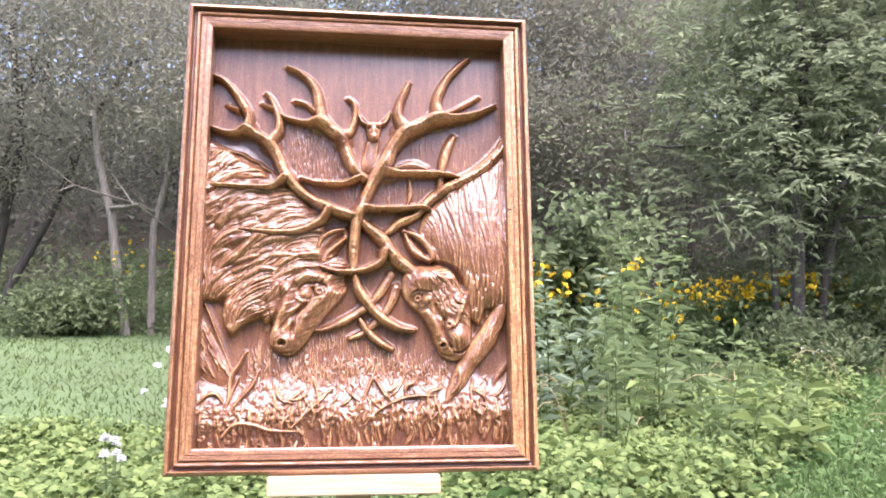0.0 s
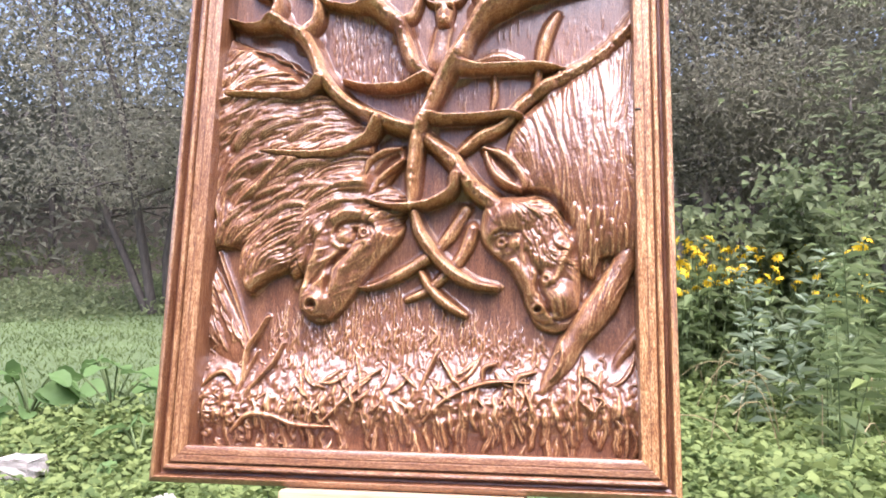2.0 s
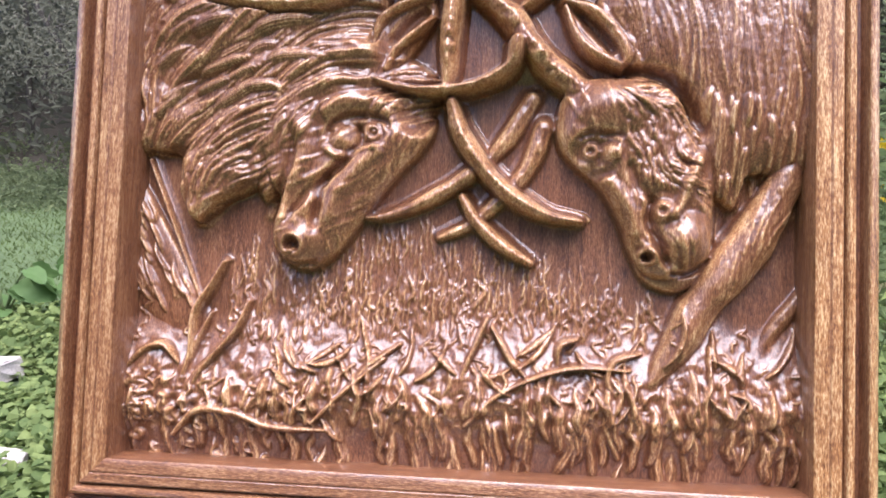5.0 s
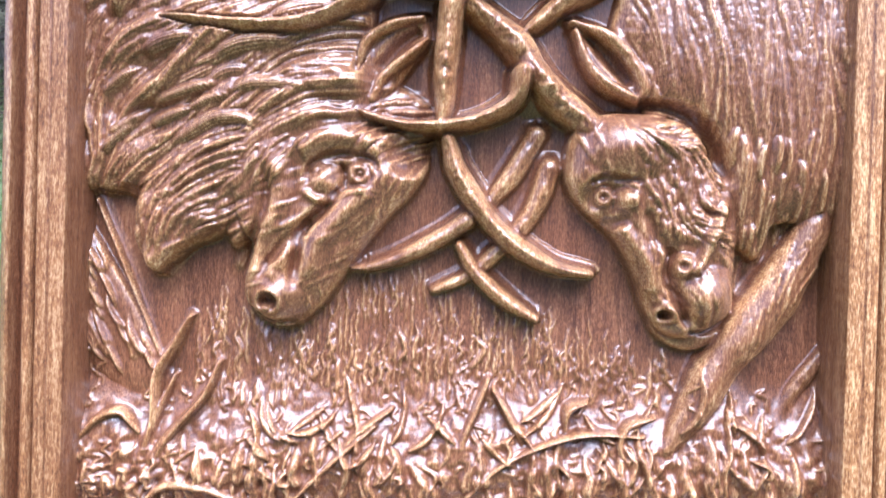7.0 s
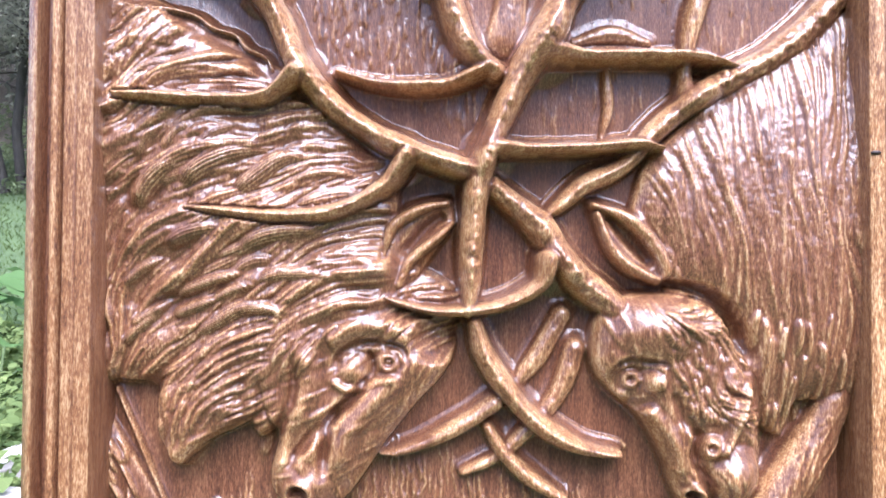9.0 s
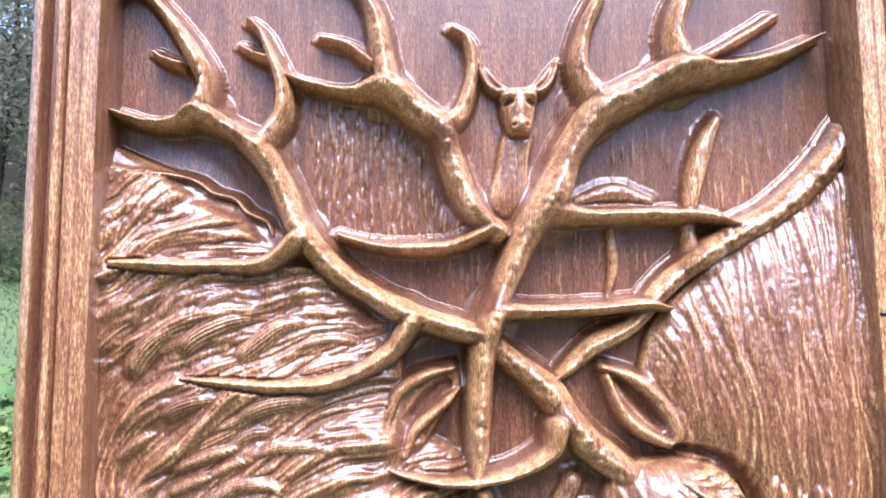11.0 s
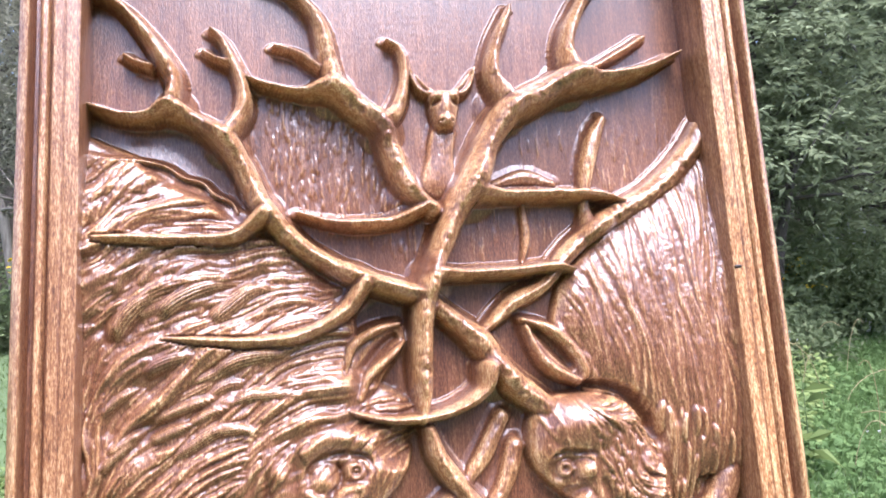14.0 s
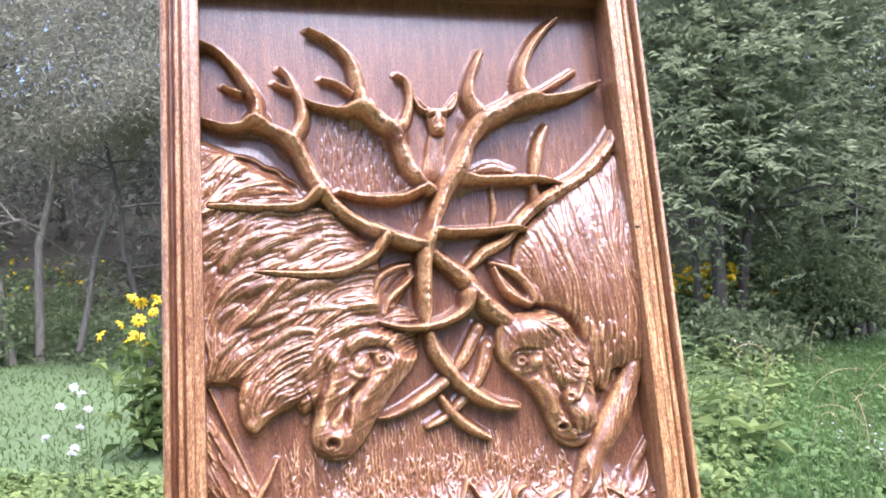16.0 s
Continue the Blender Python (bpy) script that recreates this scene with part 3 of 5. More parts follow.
dome(110, 225, 12, 8, -5)
ridge([(112, 220, 8), (120, 212, 9), (132, 194, 9), (135, 175, 8)], 5)
ridge([(130, 232, 6), (138, 214, 7), (146, 204, 5)], -4)
dome(173, 177, 20, 20, 9)
dome(154, 196, 10, 9, 7)
dome(153, 196, 4, 4, -5)
ridge([(148, 208, 5), (145, 190, 6), (153, 172, 6.5), (160, 156, 5)], -8)
dome(145, 165, 9, 8, 5)
dome(144, 164, 5.4, 4.4, -12)
ridge([(160, 152, 3), (176, 154, 4), (190, 164, 3)], -5)
ridge([(182, 238, 6), (173, 219, 7), (166, 202, 6), (160, 190, 4)], 7)
tresses(RIGHT_HEAD, lambda x, z: -70.0 + 0 * x, ((6, 30, -1.2), (3, 24, -0.7), (1, 16, 0.4)), 14, 6)
tresses([(116, 284), (140, 290), (166, 280), (180, 252), (189, 216), (188, 200), (166, 206), (140, 218), (124, 250)], lambda x, z: -20 - (285 - z) * 1.0, ((5, 26, 2.2), (2.6, 22, 1.4), (1, 12, 0.7)), 30, 10)
dome(88, 292, 15, 12, 6)
dome(-10, 280, 18, 12, -5)

# chisel facets over the heads and necks
H += (HONEY_TONE == 0.6) * (0.15 * KNOB + 0.4 * WAVE)

# the near leg
LEG = [(243, 228, 12), (226, 190, 15), (208, 163, 16), (183, 130, 14), (167, 101, 12), (150, 76, 7)]
rod(22, LEG, 0.42, 0.5, 0.3)
tresses([(238, 226), (252, 200), (225, 158), (192, 112), (165, 76), (148, 78), (175, 140), (205, 185)], lambda x, z: -118.0 + 0 * x, ((4, 30, 0.89), (1.4, 26, 0.6)), 10, 6)

# antlers, the hindmost first: height and (x, z, half width) in mm
for h, pts in (
    (19, [(50, 346, 3), (60, 354, 6), (76, 367, 7.4), (101, 379, 6.6), (123, 402, 7.6), (153, 426, 9.4), (175, 438, 9.4), (207, 456, 9.4), (231, 476, 9.4), (252, 501, 9.4), (260, 516, 6)]),
    (16, [(163, 562, 3.6), (188, 576, 3.8), (210, 590, 3.4)]),
    (16, [(-68, 558, 3.8), (-84, 571, 3), (-102, 576, 2)]),
    (18, [(-192, 557, 3), (-203, 561, 2.5), (-211, 566, 2)]),
    (18, [(-134, 560, 4), (-148, 566, 3), (-155, 571, 2)]),
    (24, [(94, 287, 10), (74, 302, 11), (60, 320, 10.4), (46, 339, 10.4), (29, 354, 9.4), (16, 365, 8)]),
    (19, [(-19, 512, 8), (-7, 526, 6), (0, 551, 4.4), (-3, 574, 3.6), (-13, 583, 2.4)]),
    (24, [(-57, 542, 9), (-63, 579, 7.6), (-72, 604, 6), (-91, 624, 4.2), (-115, 636, 2.4)]),
    (26, [(16, 442, 8), (-2, 458, 9), (-15, 489, 9.4), (-22, 509, 9.6), (-39, 525, 10), (-58, 539, 10), (-84, 538, 4.4), (-111, 544, 2.8), (-124, 549, 2.2)]),
    (25, [(11, 444, 6), (-14, 434, 5.2), (-41, 432, 5), (-67, 435, 3.4), (-89, 442, 2)]),
    (26, [(-137, 502, 8), (-126, 521, 7), (-126, 541, 5.6), (-133, 561, 4.2), (-141, 579, 3), (-149, 587, 2.4)]),
    (27, [(-176, 529, 7.4), (-176, 545, 7), (-185, 565, 6), (-201, 589, 4.6), (-218, 607, 3.4), (-235, 616, 2.2)]),
    (37, [(-114, 437, 8.5), (-135, 423, 6.8), (-163, 422, 6.4), (-194, 423, 6), (-228, 425, 4.2)]),
    (36, [(-42, 384, 8.5), (-57, 365, 7.2), (-90, 349, 6.8), (-125, 347, 6), (-155, 350, 5), (-183, 353, 3)]),
    (31, [(5, 375, 8), (-42, 389, 9), (-75, 407, 8.6), (-96, 424, 9.2), (-114, 448, 9.6), (-127, 478, 9), (-140, 497, 9.2), (-160, 513, 7.8), (-180, 522, 7.8), (-194, 517, 5.2), (-213, 517, 3.4), (-235, 525, 2)]),
    (26, [(81, 529, 10), (72, 554, 7), (76, 579, 6), (86, 602, 4.6), (91, 614, 2.8)]),
    (28, [(140, 549, 11), (138, 579, 7.6), (152, 614, 6.6), (174, 642, 4.8), (192, 658, 2.6)]),
    (28, [(48, 453, 9), (79, 452, 5.8), (119, 452, 5.6), (152, 451, 4.4), (176, 445, 1.6)]),
    (30, [(17, 391, 7), (44, 390, 5.2), (83, 391, 5.2), (110, 393, 4.8), (126, 390, 2.4)]),
    (34, [(-2, 283, 4.6), (0, 300, 7), (0, 319, 8.4), (2, 354, 8.6), (7, 382, 9.4), (19, 411, 10), (34, 441, 11), (47, 460, 12), (64, 495, 11.4), (82, 519, 11.6), (107, 533, 12), (137, 547, 12), (167, 550, 7.6), (204, 558, 5.2), (239, 574, 2.2)]),
    (24, [(3, 276, 6), (10, 254, 7.6), (27, 229, 8), (48, 208, 8), (73, 194, 6.2), (98, 189, 3)]),
    (31, [(50, 318, 7.4), (45, 301, 6.4), (23, 289, 5.4), (1, 285, 5.2), (-24, 285, 4.4), (-46, 290, 3.2), (-59, 295, 1.8)]),
):
    rod(h, pts, rough=1.1)
# webs in the forks
for x, z, r in ((-176, 527, 15), (-137, 500, 17), (-114, 442, 18), (-46, 387, 17), (-58, 540, 18), (-20, 510, 17), (80, 527, 20), (138, 550, 19), (48, 458, 21), (12, 388, 17), (-4, 452, 16), (150, 424, 14), (58, 312, 17)):
    dome(x, z, r * 1.2, r * 1.2, 7.5)
# burrs and forks, pearled
for x, z, r in ((-112, 442, 13), (-44, 386, 13), (-140, 500, 10), (10, 385, 12), (45, 458, 14), (-20, 505, 11), (70, 300, 13), (0, 320, 10), (-6, 455, 10), (170, 436, 10)):
    for _ in range(15):
        a, q = rng.uniform(0, 6.28), r * math.sqrt(rng.uniform(0, 1)) * 0.8
        k = rng.uniform(1.6, 2.8)
        dome(x + q * math.cos(a), z + q * math.sin(a), k, k * 1.5, rng.uniform(0.5, 1.2), rng.uniform(0, 180))

# the doe that looks on from behind: ears spread wide over a short face
rod(9, [(31, 508, 10), (26, 486, 11), (24, 466, 13)], 0.4, 0.35, 0.2)
for k in (-1, 1):
    ear = [(31 + k * x, z) for x, z in ((9, 534), (19, 538), (26, 549), (29, 564), (21, 556), (13, 546), (6, 541))]
    swell(13, ear, 5, 0.5, 0.35, False, 2)
    ridge([(31 + k * 25, 558, 2.6), (31 + k * 19, 546, 3.6), (31 + k * 12, 540, 2.4)], -4.5)
swell(17, [(18, 536), (24, 541), (38, 541), (44, 536), (42, 522), (39, 510), (34, 505), (28, 505), (23, 510), (20, 522)], 9, 0.45, 0.4, False, 2)
for k in (-1, 1):
    dome(31 + k * 8, 529, 5, 2.6, -5, -20 * k)
    dome(31 + k * 8, 534, 6.5, 2.6, 2.5, -12 * k)
    dome(31 + k * 4, 513, 1.8, 1.4, -4)
dome(31, 524, 4, 9, 2.5)
dome(31, 513, 10, 7, 4)
ridge([(25, 507, 1.4), (31, 506, 1.8), (37, 507, 1.4)], -4)

# grass: fine stalks, the tangled bank, the fringe of tufts
comb([(-150, 165), (-110, 150), (-40, 172), (60, 150), (110, 132), (135, 110), (-150, 95)], 300, lambda x, z: 90 + 16 * math.sin(x * 1.7), (14, 40), (0.6, 1.2), 2.8, 10)
comb([(-150, 130), (130, 128), (150, 100), (-150, 95)], 110, lambda x, z: 90 + 30 * math.sin(x * 1.3), (16, 34), (1.6, 3), 3.6, 18, 2)
comb([(-235, 120), (-140, 116), (140, 116), (245, 90), (245, 45), (-235, 45)], 170, lambda x, z: 90 + 80 * math.sin(x * 2.3 + z * 1.1), (12, 34), (0.8, 1.6), 2.4, 30)
comb([(-130, 68), (240, 64), (248, 14), (-200, 9)], 150, lambda x, z: 93 + 20 * math.sin(x * 0.9 + z), (26, 46), (3.0, 6.0), 9.0, 20, 3, back=16)
comb([(-130, 72), (240, 70), (248, 40), (-200, 40)], 24, lambda x, z: 100 + 45 * math.sin(x * 0.7 + z), (16, 34), (1.2, 2.4), 8.5, 30)
comb([(-238, 66), (-130, 44), (-130, 12), (-238, 12)], 46, lambda x, z: 40 + 140 * math.sin(x * 0.5), (16, 36), (2, 4), 7.0, 36, 2)
H += HAIR
HAIR[:] = 0
for k in range(28):
    x, z = rng.uniform(-130, 235), rng.uniform(52, 92)
    a, ln, bow = rng.choice([rng.normal(48, 16), rng.normal(132, 16), rng.normal(90, 14)]), rng.uniform(18, 46), rng.normal(0, 26)
    pts = []
    for q in range(5):
        pts.append((x, z, (0.9, 2.0, 2.2, 1.4, 0.4)[q] * rng.uniform(0.85, 1.25)))
        x, z = x + ln / 4 * math.cos(radians(a + bow * (q / 2 - 1))), z + ln / 4 * math.sin(radians(a + bow * (q / 2 - 1)))
    win, d, w, way, left, over = along(pts, 1)
    rise = ease((w - d) / 1.2) * rng.uniform(3.0, 5.0)
    H[win] += rise
    HONEY_TONE[win] = np.maximum(HONEY_TONE[win], 0.7 * (rise > 1.5))
for h, pts in (
    (17, [(-167, 157, 1.2), (-176, 138, 2.8), (-187, 118, 3.4), (-188, 87, 3.6), (-196, 60, 3), (-196, 25, 2)]),
    (20, [(-146, 127, 1.2), (-155, 104, 2.8), (-182, 72, 3.8), (-193, 41, 2.6)]),
    (14, [(-176, 118, 1), (-184, 96, 2), (-190, 70, 1.6)]),
    (14, [(-160, 96, 1), (-172, 70, 2), (-186, 40, 1.6)]),
    (18, [(-241, 71, 2), (-225, 89, 3), (-209, 94, 3), (-197, 81, 2)]),
    (24, [(-197, 28, 2.4), (-178, 47, 4), (-150, 46, 4.2), (-122, 37, 3.8), (-79, 35, 1.8)]),
    (24, [(-92, 40, 2), (-70, 62, 2.6), (-40, 88, 1.4)]),
    (23, [(-140, 66, 1.6), (-115, 60, 2.6), (-90, 38, 1.6)]),
    (23, [(20, 42, 2), (45, 66, 2.6), (90, 84, 2.2), (135, 84, 1.2)]),
    (19, [(128, 22, 2), (118, 50, 3), (128, 76, 1.6)]),
    (19, [(-30, 98, 1.6), (-53, 81, 2.8), (-71, 59, 2.8), (-83, 50, 1.4)]),
    (19, [(-63, 83, 1.6), (-79, 69, 2.8), (-97, 47, 1.4)]),
    (19, [(-132, 69, 1.6), (-115, 55, 2.8), (-99, 43, 1.4)]),
    (19, [(-29, 68, 1.6), (-33, 49, 2.8), (-47, 28, 1.4)]),
    (19, [(5, 88, 1.6), (8, 70, 2.8), (-5, 55, 1.4)]),
    (19, [(-88, 47, 1.6), (-78, 33, 2.8), (-71, 27, 1.4)]),
    (19, [(-113, 80, 1.6), (-104, 69, 2.8), (-87, 85, 1.4)]),
    (19, [(33, 118, 1.6), (26, 100, 2.8), (17, 76, 2.8), (22, 60, 1.4)]),
    (19, [(37, 112, 1.6), (49, 92, 2.8), (59, 73, 1.4)]),
    (19, [(98, 105, 1.6), (86, 100, 2.8), (84, 84, 1.4)]),
    (19, [(142, 96, 1.6), (124, 90, 2.8), (120, 74, 2.8), (136, 58, 2.8), (150, 48, 1.4)]),
    (19, [(84, 81, 1.6), (73, 63, 2.8), (64, 46, 1.4)]),
    (19, [(200, 68, 1.6), (209, 58, 2.8), (216, 48, 1.4)]),
    (19, [(215, 68, 1.6), (227, 56, 2.8), (236, 40, 1.4)]),
    (19, [(131, 88, 1.6), (133, 74, 2.8), (147, 59, 1.4)]),
):
    rod(h, pts, 0.6, 0.85, 0.4)
ridge([(-186, 130, 1.4), (-187, 90, 1.4), (-195, 40, 1.2)], -2)
ridge([(-152, 110, 1.4), (-180, 76, 1.6), (-192, 45, 1.2)], -2)

# tool marks: shallow upright gouges, and a light smoothing by the brush-laid lacquer
grain = rng.normal(0, 1, MX.shape)
run = np.pad(grain, ((15, 15), (0, 0)), mode="wrap").cumsum(0)
grain = run[30:] - run[:-30]
grain = grain / grain.std()
H = np.maximum(H, 0.0) * 1.14
H += 0.06 * grain * np.clip(0.7 + 0.6 * BULK, 0.15, 2) * (1 - 0.6 * ease((MZ - 540) / 60)) + 0.012 * ROUGH
H = 0.6 * H + 0.4 * spread_mean(H, 1)
# the tangled bank and its fringe are smoothed to tone down their glints
thick = 0.15 * ease((140 - MZ) / 40)
H = (1 - thick) * H + thick * spread_mean(H, 2)
# honey colour by height: most where the relief stands proud of its near surroundings, least in creases
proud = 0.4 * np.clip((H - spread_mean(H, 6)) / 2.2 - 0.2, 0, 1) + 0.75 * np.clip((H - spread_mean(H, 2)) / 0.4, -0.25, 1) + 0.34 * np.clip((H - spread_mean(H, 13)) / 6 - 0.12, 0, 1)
HONEY_TONE = np.clip((0.02 + 0.12 * HONEY_TONE * np.clip((H - spread_mean(H, 4)) / 1.2 + 0.3, 0, 1) + 0.9 * proud) * (0.95 + 0.3 * WAVE), 0, 1)

nz, nx = H.shape
i, j = np.meshgrid(np.arange(nz - 1), np.arange(nx - 1), indexing="ij")
q = (i * nx + j).ravel()
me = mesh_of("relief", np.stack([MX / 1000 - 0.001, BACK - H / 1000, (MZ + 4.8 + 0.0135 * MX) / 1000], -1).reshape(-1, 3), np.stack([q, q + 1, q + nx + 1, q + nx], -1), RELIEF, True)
me.attributes.new("honey_share", "FLOAT", "POINT").data.foreach_set("value", HONEY_TONE.ravel().astype(np.float32))

carving = thing("wood_carving", "framed lacquered wood relief of two fighting stags, propped outdoors", "wood carving", at=STAND)
part("relief", me, None, carving, "deeply carved red-brown relief with honey-coloured ridges")
part("back_board", box((X1 - X0 + 0.05, 0.012, Z1 - Z0 + 0.05), ((X0 + X1) / 2, BACK + 0.008, (Z0 + Z1) / 2), 0.001), RAW, carving)

# moulding: (from the sight edge outwards, height over the ground of the relief), mm
PROFILE = [(0, 0), (0, 42.6), (0.4, 43.8), (1.2, 44.3), (5, 45), (9, 45.4), (9.6, 44.8), (10.4, 44.8), (11, 45.4), (16.6, 45.8), (17.6, 45), (18.1, 41.6), (19.2, 41.2), (19.9, 44), (21.2, 46), (23.4, 46.6), (25, 45.8), (25.6, 43), (26.3, 39.2), (28.2, 36.8), (30.4, 37.4), (31.5, 40.6), (32.0, 47), (32.4, 49.6), (33.2, 50.6), (34.3, 50.2), (38.7, 46.8), (39.5, 45.4), (39.6, 42), (39.6, -6), (0, -6)]


# honey share by distance from the sight edge; low in grooves for stain and painted shade
RAIL_HONEY = {0.4: 0.7, 1.2: 0.6, 5: 0.7, 9: 0.6, 9.6: 0.2, 10.4: 0.2, 11: 0.6, 16.6: 0.7, 17.6: 0.4, 18.1: 0.0, 19.2: 0.0, 19.9: 0.5, 21.2: 0.8, 23.4: 0.9, 25: 0.6, 25.6: 0.0, 26.3: 0.0, 28.2: 0.0, 30.4: 0.0, 31.5: 0.1, 32.0: 0.3, 32.4: 0.7, 33.2: 0.9, 34.3: 0.9, 38.7: 0.8, 39.5: 0.5}


def rail(a, b, out, mat, rail_tone, rim_sheen=1.0):
    """A mitred length of the moulding from corner a to corner b of the sight edge; out: the way outwards."""
    a, b, out = Vector(a), Vector(b), Vector(out)
    run = (b - a).normalized()
    n, rows = 40, []
    for k in range(n + 1):
        ring = []
        for w, h in PROFILE:
            p = a.lerp(b, k / n) + out * w / 1000 + run * (w / 1000) * (2 * k / n - 1)
            wob = 0.00025 * math.sin(k * 1.7 + w * 0.6) if 0 < h else 0
            ring.append((p.x, BACK - h / 1000 + wob, p.y))
        rows.append(ring)
    m = len(PROFILE)
    f = [(k * m + c, k * m + (c + 1) % m, (k + 1) * m + (c + 1) % m, (k + 1) * m + c) for k in range(n) for c in range(m)]
    me = mesh_of("frame_rail", np.array(rows).reshape(-1, 3), f, mat, True)
    bm = bmesh.new()
    bm.from_mesh(me)
    bmesh.ops.recalc_face_normals(bm, faces=bm.faces)
    bm.to_mesh(me)
    bm.free()
    me.set_sharp_from_angle(angle=radians(28))
    tone = np.array([RAIL_HONEY.get(w, 0.25) * rail_tone * (rim_sheen if w > 32 else 1) if h > 30 else 0.0 for w, h in PROFILE] * (n + 1), np.float32)
    me.attributes.new("honey_share", "FLOAT", "POINT").data.foreach_set("value", tone)
    return part("frame_rail", me, None, carving)


# each rail has its own honey tone: right strongest, then left, top and bottom least
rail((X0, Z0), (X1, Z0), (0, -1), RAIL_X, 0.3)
# top rail's outer bead is toned paler, the sky's sheen put into its colour
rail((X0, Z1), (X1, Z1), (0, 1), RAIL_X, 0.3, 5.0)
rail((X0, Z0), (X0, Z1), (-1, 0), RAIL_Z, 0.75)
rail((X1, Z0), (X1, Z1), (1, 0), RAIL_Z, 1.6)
bm = bmesh.new()
bmesh.ops.create_uvsphere(bm, u_segments=12, v_segments=8, radius=1)
bmesh.ops.scale(bm, vec=(0.0035, 0.0015, 0.0014), verts=bm.verts)
bmesh.ops.translate(bm, vec=(X1 + 0.0035, BACK - 0.0447, 0.391), verts=bm.verts)
part("knot", bm, KNOT, carving, "small dark knot in the rail", True)

# the stand: a pine tray on a post with a rear strut
stand = thing("easel", "raw pine display easel holding the carving on its tray", "easel", at=STAND)
part("tray", box((0.256, 0.07, 0.029), (0.0045, -0.02, Z0 - 0.0396 - 0.0155), 0.002), PINE, stand, "pale planed pine tray board")
post_end = -(BASE / math.cos(radians(LEAN))) + 0.004
part("post", box((0.055, 0.03, 0.35 - post_end), (0.0045, 0.045, (0.35 + post_end) / 2), 0.003), PINE, stand)
bm = box((0.05, 0.025, 1.42), (0, 0, 0), 0.003)
bmesh.ops.transform(bm, matrix=STAND.inverted() @ look((0.0045, 0.53, 0.64), (0.0045, 0.53 - 0.34, 0.64 + 0.62), 0) @ pose(0, 0, 0), verts=bm.verts)
part("rear_strut", bm, PINE, stand)

# ---- ground: one sheet that reaches the horizon ----
def height(x, y):
    """Gently uneven meadow; behind it the wooded slope rises."""
    return 0.05 * np.sin(x * 0.7 + 1) * np.sin(y * 0.55) * np.clip((np.hypot(x, y) - 1.5) / 4, 0, 1) + 0.34 * np.clip(y - 15.5, 0, 26)


side = np.concatenate([-np.geomspace(400, 12.5, 12), np.linspace(-12, 16, 113), np.geomspace(16.5, 400, 12)])
front = np.concatenate([-np.geomspace(400, 4.5, 12), np.linspace(-4, 20, 97), np.geomspace(20.5, 400, 12)])
gxx, gyy = np.meshgrid(side, front)
n1, n2 = gxx.shape
i, j = np.meshgrid(np.arange(n1 - 1), np.arange(n2 - 1), indexing="ij")
q = (i * n2 + j).ravel()
me = mesh_of("ground", np.stack([gxx, gyy, height(gxx, gyy)], -1).reshape(-1, 3), np.stack([q, q + 1, q + n2 + 1, q + n2], -1), SOIL, True)
tagged(new("ground", me), "grassy meadow ground with dark soil between weeds", "ground", kind="structure")

# ---- trees ----
def limbs(rng, base, top, girth, forks, reach, lean=0.25, rise=0.5):
    """A trunk line and its limbs: lists of (x, y, z, radius) rows, and the ends that bear leaves."""
    base, top = np.asarray(base, float), np.asarray(top, float)
    n = 9
    s = np.linspace(0, 1, n)[:, None]
    wob = np.cumsum(rng.normal(0, 0.026, (n, 3)), 0) * np.linalg.norm(top - base) * [1, 1, 0.2]
    p = base + (top - base) * s + wob * s
    lines, ends = [np.c_[p, girth * (1 - 0.85 * s[:, 0])]], [p[k] for k in (6, 7, 8)]
    for k in range(forks):
        f = rng.uniform(0.25, 0.95)
        idx = f * (n - 1)
        a = p[int(idx)] + (p[min(int(idx) + 1, n - 1)] - p[int(idx)]) * (idx % 1)
        ang, r = rng.uniform(0, 2 * math.pi), reach * rng.uniform(0.5, 1) * (1.15 - 0.6 * f)
        d = np.array([math.cos(ang), math.sin(ang), rng.uniform(0.1, 1.0) * rise])
        m = 6
        t = np.linspace(0, 1, m)[:, None]
        b = a + d * r * t + np.cumsum(rng.normal(0, 0.04, (m, 3)), 0) * r * t + np.array([0, 0, -0.2 * r]) * t**2
        g = girth * (1 - 0.8 * f) * 0.5
        lines.append(np.c_[b, g * (1 - 0.85 * t[:, 0])])
        ends += list(b[2:])
        for _ in range(3):
            q0 = b[rng.integers(2, m)]
            e = q0 + rng.normal(0, 0.3, 3) * r + [0, 0, 0.1 * r]
            lines.append(np.c_[np.linspace(q0, e, 4), np.linspace(g * 0.35, g * 0.08, 4)])
            ends += [e, (q0 + e) / 2]
    return lines, np.array(ends)


